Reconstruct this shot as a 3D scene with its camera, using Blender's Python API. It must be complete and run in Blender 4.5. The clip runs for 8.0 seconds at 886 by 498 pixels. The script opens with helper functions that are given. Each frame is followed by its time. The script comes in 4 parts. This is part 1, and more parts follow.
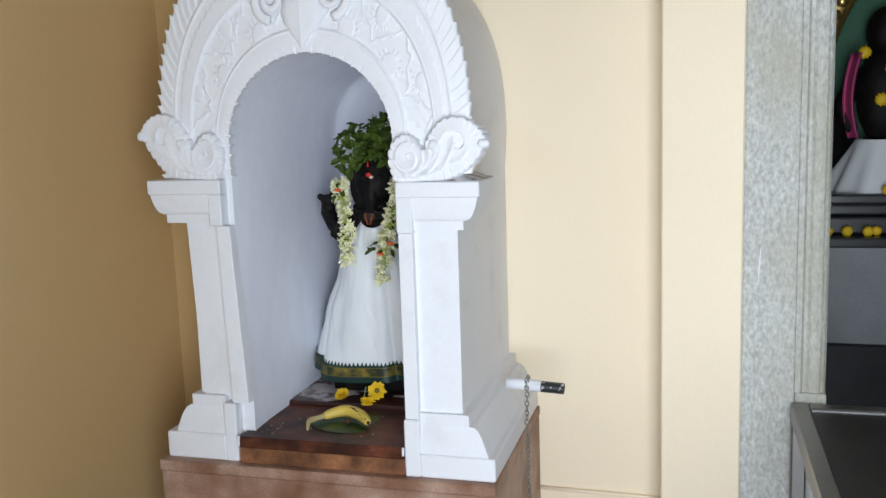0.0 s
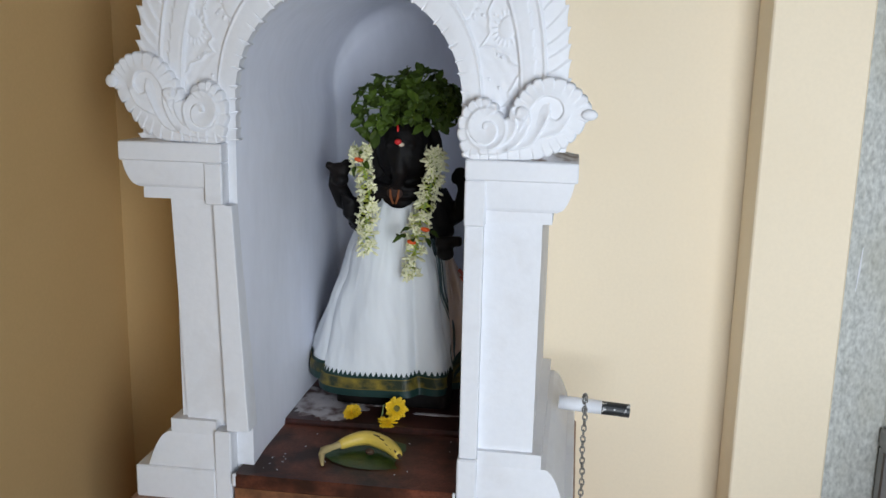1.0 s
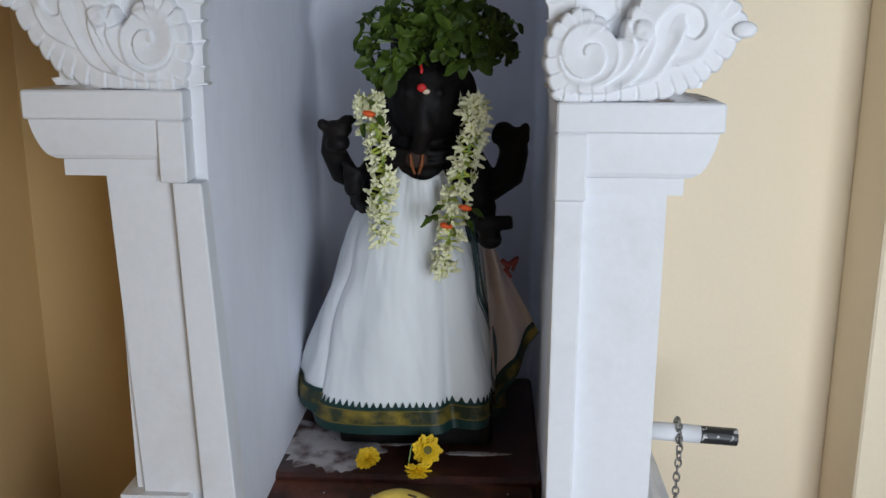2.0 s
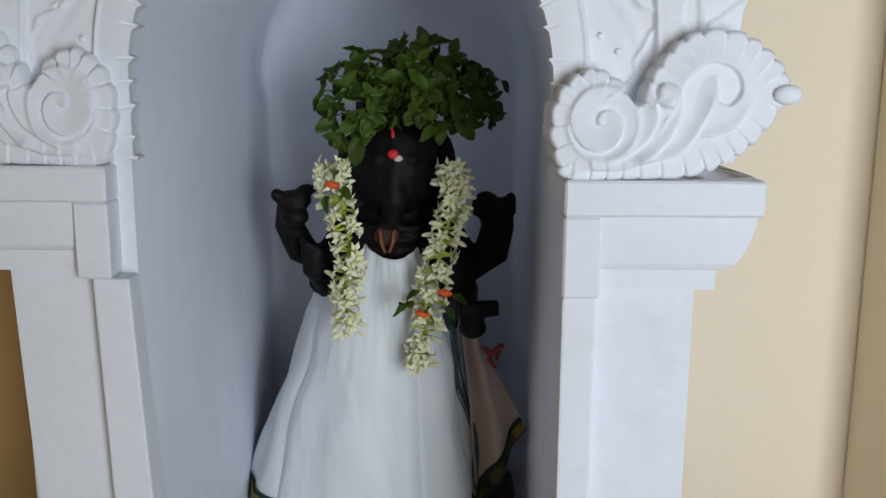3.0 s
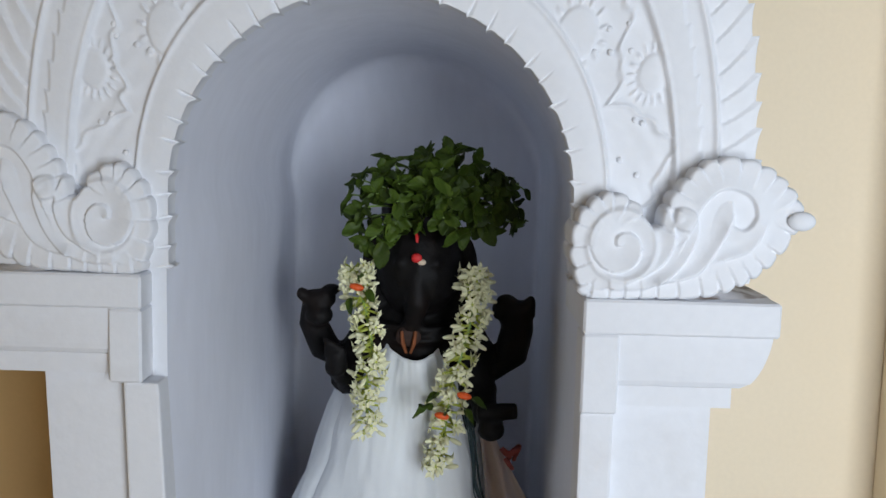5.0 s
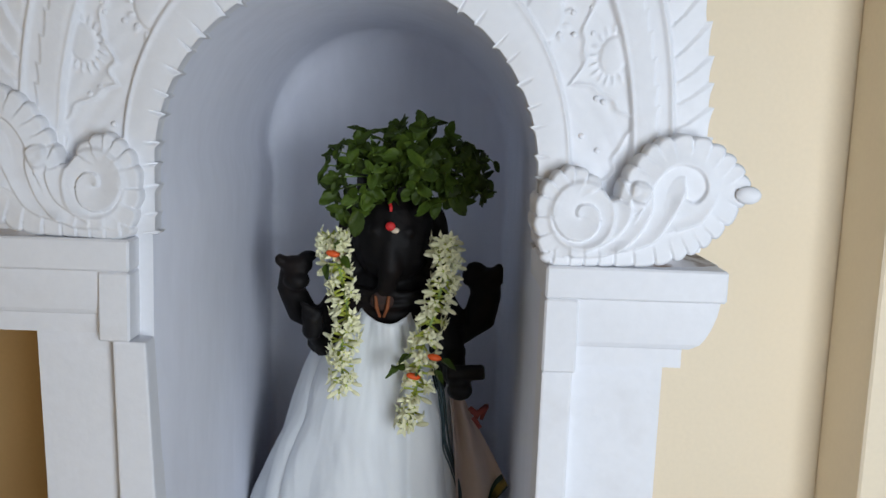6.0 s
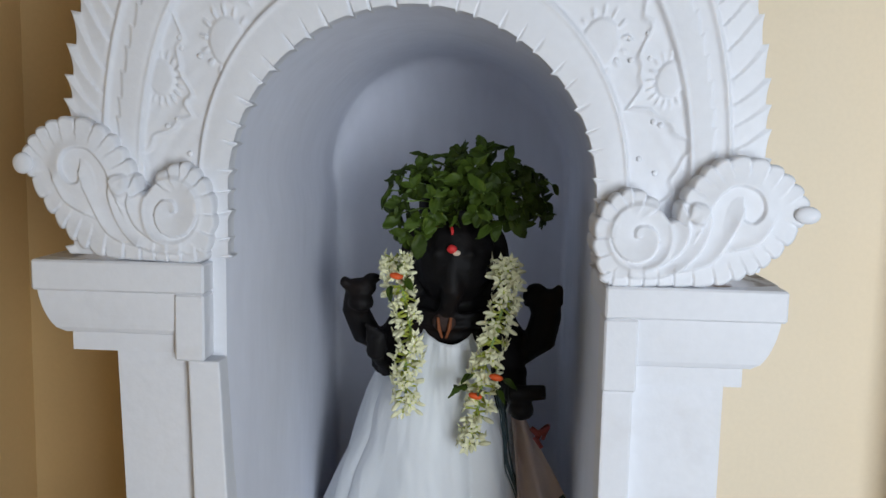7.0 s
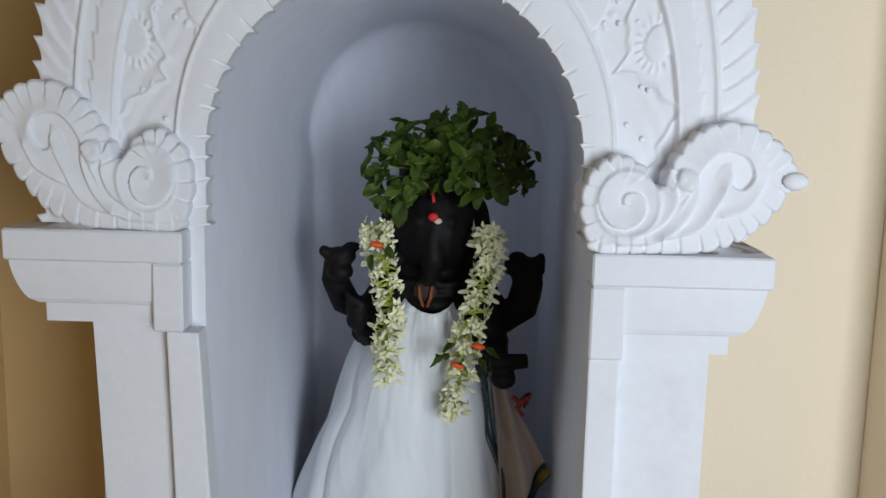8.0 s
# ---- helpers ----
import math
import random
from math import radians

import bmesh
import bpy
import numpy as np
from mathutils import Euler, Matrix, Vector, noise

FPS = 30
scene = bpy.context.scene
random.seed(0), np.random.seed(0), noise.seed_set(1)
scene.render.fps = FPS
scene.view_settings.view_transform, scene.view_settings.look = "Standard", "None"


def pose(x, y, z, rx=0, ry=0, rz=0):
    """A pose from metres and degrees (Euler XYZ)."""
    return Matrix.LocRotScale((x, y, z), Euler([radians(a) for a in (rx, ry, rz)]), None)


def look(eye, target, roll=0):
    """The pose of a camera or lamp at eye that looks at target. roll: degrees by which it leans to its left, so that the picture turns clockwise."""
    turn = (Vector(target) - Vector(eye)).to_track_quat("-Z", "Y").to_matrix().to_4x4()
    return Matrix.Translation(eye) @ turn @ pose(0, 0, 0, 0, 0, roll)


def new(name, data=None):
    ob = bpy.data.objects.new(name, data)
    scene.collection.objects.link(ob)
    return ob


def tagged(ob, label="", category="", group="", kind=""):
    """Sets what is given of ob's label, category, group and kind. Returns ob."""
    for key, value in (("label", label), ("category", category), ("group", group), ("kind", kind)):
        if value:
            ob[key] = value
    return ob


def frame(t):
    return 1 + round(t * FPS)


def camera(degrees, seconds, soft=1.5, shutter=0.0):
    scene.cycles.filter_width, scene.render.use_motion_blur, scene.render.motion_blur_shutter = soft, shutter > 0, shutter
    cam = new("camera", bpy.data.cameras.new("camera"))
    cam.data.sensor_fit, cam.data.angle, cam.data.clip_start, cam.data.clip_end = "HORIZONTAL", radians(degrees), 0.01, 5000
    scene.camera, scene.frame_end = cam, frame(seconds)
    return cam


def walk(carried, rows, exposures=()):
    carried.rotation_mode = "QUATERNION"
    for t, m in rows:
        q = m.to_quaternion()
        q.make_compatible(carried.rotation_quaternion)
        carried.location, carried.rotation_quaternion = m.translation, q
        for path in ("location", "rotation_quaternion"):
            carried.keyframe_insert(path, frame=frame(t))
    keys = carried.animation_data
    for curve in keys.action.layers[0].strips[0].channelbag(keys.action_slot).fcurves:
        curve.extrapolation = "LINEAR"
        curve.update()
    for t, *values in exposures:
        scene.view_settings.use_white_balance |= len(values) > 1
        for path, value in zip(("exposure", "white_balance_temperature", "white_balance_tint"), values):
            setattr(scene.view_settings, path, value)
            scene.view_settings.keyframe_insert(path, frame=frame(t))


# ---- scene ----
cam = camera(52.0, 8.0)
PATH = [
    (0, (0.907, -2.019, 1.728), (0.365, -0.116, 1.435), -1.9),
    (0.5, (0.683, -1.795, 1.726), (0.307, 0.145, 1.419), 1.0),
    (1, (0.417, -1.618, 1.755), (0.136, 0.318, 1.34), 1.2),
    (1.2, (0.313, -1.556, 1.757), (0.09, 0.373, 1.277), 0.5),
    (2.3, (0.116, -1.041, 1.638), (0.042, 0.905, 1.182), -0.1),
    (2.5, (0.099, -1.042, 1.658), (0.052, 0.914, 1.241), -0.4),
    (3, (0.094, -0.904, 1.68), (0.1, 1.059, 1.298), 0.3),
    (3.5, (0.096, -0.894, 1.695), (0.083, 1.079, 1.373), -0.4),
    (4, (0.093, -0.893, 1.724), (0.044, 1.092, 1.49), -0.1),
    (4.2, (0.087, -0.891, 1.724), (0.037, 1.093, 1.473), 0.4),
    (5.3, (0.09, -0.934, 1.729), (0.041, 1.053, 1.507), 1.8),
    (5.5, (0.083, -0.928, 1.724), (0.013, 1.058, 1.494), 1.9),
    (6, (0.092, -0.989, 1.735), (0.115, 0.989, 1.443), 2.1),
    (6.5, (0.1, -1.015, 1.73), (0.06, 0.966, 1.464), 1.5),
    (7, (0.09, -1.018, 1.738), (-0.019, 0.964, 1.492), 1.2),
    (7.5, (0.079, -1.012, 1.74), (-0.027, 0.967, 1.47), 0.9),
    (8, (0.073, -1.0, 1.733), (0.031, 0.975, 1.422), 1.3),
]
walk(cam, [(t, look(eye, target, roll)) for t, eye, target, roll in PATH],
     exposures=((0, 0.10), (0.5, -0.02), (1, -0.10), (2.5, -0.29), (4, -0.29), (5.5, -0.11), (7, -0.18), (8, -0.20)))

# ---- light ----
world = bpy.data.worlds.new("world")
scene.world = world
world.use_nodes = True
wn, wl = world.node_tree.nodes, world.node_tree.links
sky = wn.new("ShaderNodeTexSky")
sky.sky_type, sky.sun_disc = "NISHITA", False
sky.sun_elevation, sky.sun_rotation = radians(52), radians(150)
wl.new(sky.outputs[0], wn["Background"].inputs[0])
wn["Background"].inputs[1].default_value = 0.12

sun_data = bpy.data.lights.new("sun", "SUN")
sun_data.energy, sun_data.angle, sun_data.color = 3.0, radians(0.6), (1.0, 0.95, 0.88)
new("sun", sun_data).matrix_world = look((3, -9, 12), (2.2, -8, 0))


def area_lamp(name, m, sx, sy, energy, colour):
    data = bpy.data.lights.new(name, "AREA")
    data.shape, data.size, data.size_y, data.energy, data.color = "RECTANGLE", sx, sy, energy, colour
    ob = new(name, data)
    ob.matrix_world = m
    return ob


# Daylight through the open side of the hall, behind the camera.
area_lamp("opening_daylight", look((1.20, -2.33, 1.36), (2.20, 0.3, 1.60)), 1.2, 1.4, 80, (0.815, 0.90, 1.0))

# ---- small builders ----


def part(name, bm, material, parent=None, label="", smooth=False):
    """Links a bmesh as one mesh object under a thing or a part."""
    me = bpy.data.meshes.new(name)
    bm.normal_update()
    bm.to_mesh(me)
    bm.free()
    if material:
        me.materials.append(material)
    if smooth:
        for p in me.polygons:
            p.use_smooth = True
    return put(name, me, parent, label)


def put(name, me, parent=None, label="", m=None):
    """Links an object on a mesh; parents stand unturned at the origin."""
    ob = new(name, me)
    if parent:
        ob.parent = parent
    if m is not None:
        ob.matrix_basis = m
    if label:
        ob["label"] = label
    return ob


def thing(name, label, category, group="", kind=""):
    return tagged(new(name), label, category, group, kind)


def box(x0, x1, y0, y1, z0, z1, bevel=0.0, bm=None, seg=1):
    bm = bm or bmesh.new()
    made = bmesh.ops.create_cube(bm, size=1.0, matrix=Matrix.LocRotScale(
        ((x0 + x1) / 2, (y0 + y1) / 2, (z0 + z1) / 2), None, (abs(x1 - x0), abs(y1 - y0), abs(z1 - z0))))
    if bevel:
        edges = {e for v in made["verts"] for e in v.link_edges}
        bmesh.ops.bevel(bm, geom=list(edges), offset=bevel, segments=seg, affect="EDGES", profile=0.6)
    return bm


def rows_mesh(rows, bm=None, closed=False, caps=False):
    """A skin over rows of points, all of one length."""
    bm = bm or bmesh.new()
    vs = [[bm.verts.new(p) for p in r] for r in rows]
    n = len(rows[0])
    for a, b in zip(vs, vs[1:]):
        for k in range(n if closed else n - 1):
            bm.faces.new((a[k], a[(k + 1) % n], b[(k + 1) % n], b[k]))
    if caps:
        bm.faces.new(list(reversed(vs[0])))
        bm.faces.new(vs[-1])
    bmesh.ops.recalc_face_normals(bm, faces=bm.faces)
    return bm


def tube(points, radii, sides=8, bm=None, flat=1.0):
    """A tapered limb along points; flat squeezes it along y."""
    pts = [Vector(p) for p in points]
    rows = []
    for i, p in enumerate(pts):
        d = (pts[min(i + 1, len(pts) - 1)] - pts[max(i - 1, 0)]).normalized()
        a = d.cross(Vector((0, 1, 0)))
        a = a.normalized() if a.length > 1e-3 else Vector((1, 0, 0))
        b = d.cross(a).normalized()
        r = radii[i] if isinstance(radii, (list, tuple)) else radii
        row = []
        for k in range(sides):
            t = 2 * math.pi * k / sides
            o = (a * math.cos(t) + b * math.sin(t)) * r
            row.append(p + Vector((o.x, o.y * flat, o.z)))
        rows.append(row)
    return rows_mesh(rows, bm, closed=True, caps=True)


def ball(c, r, bm, turn=None, u=14, v=9):
    r = r if isinstance(r, tuple) else (r, r, r)
    bmesh.ops.create_uvsphere(bm, u_segments=u, v_segments=v, radius=1,
                              matrix=Matrix.LocRotScale(c, turn, r))


def curve_points(ctrl, n, closed=False):
    """Points along a smooth line through control points."""
    c = [Vector(p) for p in ctrl]
    out, m = [], len(c)
    spans = m if closed else m - 1
    for i in range(n):
        t = i * spans / (n if closed else n - 1)
        k = min(int(t), spans - 1)
        f = t - k
        if closed:
            p0, p1, p2, p3 = c[(k - 1) % m], c[k], c[(k + 1) % m], c[(k + 2) % m]
        else:
            p0, p1, p2, p3 = c[max(k - 1, 0)], c[k], c[k + 1], c[min(k + 2, m - 1)]
        out.append(0.5 * (2 * p1 + (p2 - p0) * f + (2 * p0 - 5 * p1 + 4 * p2 - p3) * f * f
                          + (3 * p1 - p0 - 3 * p2 + p3) * f ** 3))
    return out


# ---- materials ----


def material(name, colour, rough=0.6, metal=0.0, spread=0.12, scale=6.0, fine=60.0, bump=0.15, bump_scale=None,
             tint=None, tint_scale=2.0, tint_range=(0.45, 0.75), stretch=(1, 1, 1), per_object=0.0, spec=0.5, depth=0.002):
    m = bpy.data.materials.new(name)
    m.use_nodes = True
    n, l = m.node_tree.nodes, m.node_tree.links
    p = n["Principled BSDF"]
    p.inputs["Roughness"].default_value, p.inputs["Metallic"].default_value = rough, metal
    p.inputs["Specular IOR Level"].default_value = spec
    co = n.new("ShaderNodeTexCoord")
    mp = n.new("ShaderNodeMapping")
    mp.inputs["Scale"].default_value = stretch
    l.new(co.outputs["Object"], mp.inputs[0])

    def tex(s, detail):
        t = n.new("ShaderNodeTexNoise")
        t.inputs["Scale"].default_value, t.inputs["Detail"].default_value = s, detail
        l.new(mp.outputs[0], t.inputs["Vector"])
        return t.outputs["Fac"]

    def mix(kind, fac, a, b):
        x = n.new("ShaderNodeMix")
        x.data_type, x.blend_type = "RGBA", kind
        for sock, v in ((x.inputs[0], fac), (x.inputs[6], a), (x.inputs[7], b)):
            if hasattr(v, "is_linked"):
                l.new(v, sock)
            else:
                sock.default_value = v
        return x.outputs[2]

    def ramp(fac, a, b, lo=(0, 0, 0, 1), hi=(1, 1, 1, 1)):
        r = n.new("ShaderNodeValToRGB")
        r.color_ramp.elements[0].position, r.color_ramp.elements[1].position = a, b
        r.color_ramp.elements[0].color, r.color_ramp.elements[1].color = lo, hi
        l.new(fac, r.inputs[0])
        return r.outputs[0]

    lo = tuple(c * (1 - spread) for c in colour) + (1,)
    hi = tuple(min(1, c * (1 + spread)) for c in colour) + (1,)
    big, small = tex(scale, 3), tex(fine, 6)
    col = mix("MIX", 0.5, ramp(big, 0.3, 0.7, lo, hi), ramp(small, 0.3, 0.7, lo, hi))
    if tint:
        col = mix("MIX", ramp(tex(tint_scale, 5), *tint_range), col, tint + (1,))
    if per_object:
        info = n.new("ShaderNodeObjectInfo")
        col = mix("MULTIPLY", 1.0, col, ramp(info.outputs["Random"], 0, 1, (1 - per_object,) * 3 + (1,), (1, 1, 1, 1)))
    l.new(col, p.inputs["Base Color"])
    b = n.new("ShaderNodeBump")
    b.inputs["Strength"].default_value, b.inputs["Distance"].default_value = bump, depth
    l.new(tex(bump_scale or fine, 6), b.inputs["Height"])
    l.new(b.outputs[0], p.inputs["Normal"])
    return m


WHITE = material("white_paint", (0.80, 0.81, 0.845), 0.75, spec=0.25, spread=0.03, scale=5, fine=90, bump=0.45, bump_scale=55, depth=0.0018,
                 tint=(0.70, 0.69, 0.70), tint_scale=9, tint_range=(0.58, 0.85))
NICHE = material("bluish_limewash", (0.80, 0.82, 0.90), 0.7, spread=0.05, scale=4, fine=40, bump=0.4, bump_scale=30,
                 stretch=(1, 1, 0.35), tint=(0.71, 0.725, 0.80), tint_scale=6, tint_range=(0.55, 0.85))
CREAM = material("cream_wall_paint", (0.88, 0.75, 0.555), 0.6, spread=0.03, scale=1.5, fine=120, bump=0.12, bump_scale=90,
                 tint=(0.85, 0.71, 0.505), tint_scale=1.2)
GRANITE = material("grey_granite", (0.50, 0.505, 0.475), 0.7, spread=0.40, scale=85, fine=150, bump=0.9, bump_scale=75, depth=0.004,
                   tint=(0.41, 0.39, 0.30), tint_scale=4.5, tint_range=(0.48, 0.85), stretch=(1, 1, 0.55))
REDSTONE = material("red_brown_granite", (0.15, 0.048, 0.027), 0.42, spread=0.5, scale=16, fine=180, bump=0.15,
                    tint=(0.040, 0.017, 0.011), tint_scale=10, tint_range=(0.36, 0.57), spec=0.2)
RISER = material("rust_stained_stone", (0.27, 0.115, 0.052), 0.45, spread=0.45, scale=10, fine=120, bump=0.2,
                 tint=(0.07, 0.028, 0.016), tint_scale=9, tint_range=(0.42, 0.65))
PINKSTONE = material("pinkish_granite", (0.43, 0.285, 0.215), 0.5, spread=0.38, scale=14, fine=170, bump=0.25,
                     tint=(0.21, 0.095, 0.050), tint_scale=6, tint_range=(0.38, 0.62))
SILL = material("smeared_whitewash", (0.50, 0.46, 0.46), 0.7, spread=0.15, scale=12, fine=60, bump=0.4,
                tint=(0.075, 0.026, 0.018), tint_scale=22, tint_range=(0.46, 0.64))
BLACKSTONE = material("oiled_black_stone", (0.006, 0.005, 0.005), 0.58, spread=0.4, scale=20, fine=70, bump=0.7,
                      tint=(0.018, 0.010, 0.007), tint_scale=12, tint_range=(0.5, 0.8), spec=0.17)
STEEL = material("brushed_steel", (0.32, 0.31, 0.30), 0.42, metal=1.0, spread=0.08, stretch=(1, 12, 1), bump=0.05)
DARKTOP = material("dark_table_top", (0.030, 0.027, 0.026), 0.5, spread=0.3, bump=0.1)
FLOOR = material("hall_floor_stone", (0.11, 0.10, 0.095), 0.4, spread=0.2, scale=3, fine=60, bump=0.1)
# Cream wall paint darkened and yellowed: the shade left of the shrine is in the colour.
SHADED_CREAM = material("shaded_cream_wall_paint", (0.69, 0.485, 0.235), 0.6, spread=0.04, scale=1.5, fine=120, bump=0.12, bump_scale=90,
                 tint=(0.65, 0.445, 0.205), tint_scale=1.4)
# Kept dark so that little light bounces off it.
HALLSTONE = material("hall_grey_stone", (0.13, 0.13, 0.13), 0.75, spread=0.2, scale=3, fine=60, bump=0.2)

# ---- the hall ----
WALL_Y, LEFT_X = 0.60, -0.765


def structure(name, bm, mat, label, category):
    return tagged(part(name, bm, mat), label, category, kind="structure")


structure("floor", box(-1.0, 5.2, -2.6, 4.2, -0.12, 0.0), FLOOR, "grey-brown polished stone floor of the hall", "floor")
# Unseen ceiling, added to shut out the sky and limit bounce.
structure("ceiling", box(-1.0, 5.2, -2.6, 4.2, 3.1, 3.25), HALLSTONE, "unseen dark ceiling slab added to close the hall", "ceiling")
structure("wall_left", box(LEFT_X - 0.2, LEFT_X, -2.4, WALL_Y + 0.2, 0, 3.1), SHADED_CREAM,
          "cream plaster side wall beside the shrine in a darker, shaded tone", "wall")
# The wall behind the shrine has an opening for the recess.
# Its left piece has the shrine's shade put into the paint colour.
structure("wall_back", box(LEFT_X, -0.30, WALL_Y, WALL_Y + 0.2, 0, 3.1), SHADED_CREAM, "cream painted plaster wall behind the shrine", "wall")
structure("wall_back_middle", box(0.30, 1.05, WALL_Y, WALL_Y + 0.2, 0, 3.1), CREAM, "cream painted plaster wall behind the shrine", "wall")
structure("wall_back_over", box(-0.2995, 0.2995, WALL_Y, WALL_Y + 0.2, 1.95, 3.1), CREAM, "cream painted plaster wall over the shrine", "wall")
structure("wall_back_under", box(-0.2995, 0.2995, WALL_Y, WALL_Y + 0.2, 0, 0.84), CREAM, "cream painted plaster wall under the shrine", "wall")
structure("wall_pilaster", box(0.811, 1.018, 0.436, WALL_Y - 0.001, 0, 3.1, 0.004), CREAM,
          "flat cream painted pilaster beside the stone door frame", "pilaster")
structure("wall_back_far", box(2.95, 5.0, WALL_Y, WALL_Y + 0.2, 0, 3.1), CREAM, "cream plaster wall past the doorway", "wall")
structure("wall_lintel", box(1.05, 2.95, WALL_Y, WALL_Y + 0.2, 2.63, 3.1), CREAM, "cream plaster wall over the doorway", "wall")
# Unseen far wall, added dark for the same purpose as the ceiling.
structure("wall_right", box(5.0, 5.2, -2.6, 4.2, 0, 3.1), HALLSTONE, "unseen dark side wall added to close the hall", "wall")
# Unseen front of the hall, added to shape the daylight; open where it comes in.
structure("wall_front", box(LEFT_X, 0.55, -2.6, -2.4, 0, 3.1), CREAM, "unseen cream front wall added round the daylight opening", "wall")
structure("wall_front_far", box(1.85, 5.0, -2.6, -2.4, 0, 3.1), CREAM, "unseen cream front wall added round the daylight opening", "wall")
structure("wall_front_sill", box(0.55, 1.85, -2.6, -2.4, 0, 0.55), CREAM, "unseen cream parapet added under the daylight opening", "wall")
structure("ground", box(-60, 60, -80, 80, -0.4, -0.15), GRANITE, "grey paved temple yard", "ground")

# ---- the shrine ----
PED_Z, SILL_Z = 0.85, 0.93
ARC_X, ARC_Z = -0.007, 1.671
NICHE_BACK = 0.725

pedestal = thing("shrine_pedestal", "pinkish brown granite pedestal under the white shrine", "pedestal")
part("body", box(-0.462, 0.447, -0.012, WALL_Y - 0.002, 0, PED_Z - 0.03, 0.003), PINKSTONE, pedestal)
part("top_slab", box(-0.462, 0.449, -0.020, WALL_Y - 0.002, PED_Z - 0.0285, PED_Z, 0.003), PINKSTONE, pedestal)

shrine = thing("wall_shrine", "white painted plaster wall shrine with a carved arch and two pillars", "shrine")


def profile(left, right, foot, r, rz, lift, n=40, power=2.0):
    """Up one leg, over the arch and down the other leg, in x and z."""
    pts = [(-left, z) for z in np.linspace(foot, lift, 6)]
    for a in np.linspace(0, math.pi, n):
        c, e = math.cos(a), 2 / power
        pts.append((ARC_X - r * math.copysign(abs(c) ** e, c), ARC_Z + rz * max(0.0, math.sin(a)) ** e))
    return pts + [(right, z) for z in np.linspace(lift, foot, 6)]


inner = profile(0.2135, 0.2075, PED_Z, 0.2145, 0.2145, 1.62)
mouth = profile(0.2250, 0.2215, PED_Z, 0.2165, 0.2165, 1.62)
outer = profile(0.358, 0.358, PED_Z, 0.372, 0.500, 1.575, power=2.5)
# One jamb leans in towards its foot.
mouth = [(-0.208 - 0.021 * min(1.0, max(0.0, (z - 0.9945) / 0.47)) if x < ARC_X and z < 1.63 else x, z) for x, z in mouth]
inner = [(x if x < ARC_X else ARC_X + (x - ARC_X) * 1.115, z) for x, z in inner]
front, back = 0.046, WALL_Y - 0.003


def cove(t):
    """A row of the rounded corner between the barrel and the back; t from 0 to 1. It is wider towards the crown."""
    row = []
    for x, z in inner:
        up = max(0.0, (z - ARC_Z) / 0.2145)
        r = 0.012 + 0.032 * up
        k = r * (1 - math.cos(t * math.pi / 2))
        d = Vector((x - ARC_X, z - ARC_Z if z > ARC_Z else 0.0)).normalized()
        row.append((x - d.x * k, NICHE_BACK - r + r * math.sin(t * math.pi / 2), z - d.y * k))
    return row


STAIN = material("dried_red_stain", (0.055, 0.016, 0.011), 0.35, spread=0.45, scale=25, fine=150, bump=0.15, tint=(0.02, 0.008, 0.006), tint_scale=20)
part("niche", rows_mesh([[(x, front, z) for x, z in mouth]] + [[(x, y, z) for x, z in inner] for y in np.linspace(0.13, NICHE_BACK - 0.050, 6)]
               + [cove(t) for t in np.linspace(0.12, 1, 8)]), NICHE, shrine,
     "bluish limewashed barrel-vaulted recess", smooth=True)
part("niche_back", rows_mesh([[(x, y, PED_Z), (x, y, max(z, PED_Z + 0.01))] for x, y, z in cove(0.999)]), NICHE,
     shrine, "bluish limewashed back of the recess")
part("body", rows_mesh([[(x, front, z) for x, z in mouth], [(x, front, z) for x, z in outer],
                        [(x, back, z) for x, z in outer]]), WHITE, shrine)
part("sill", box(-0.221, 0.231, 0.262, NICHE_BACK - 0.006, PED_Z, SILL_Z + 0.006, 0.006), STAIN, shrine, "dark red stained sill")


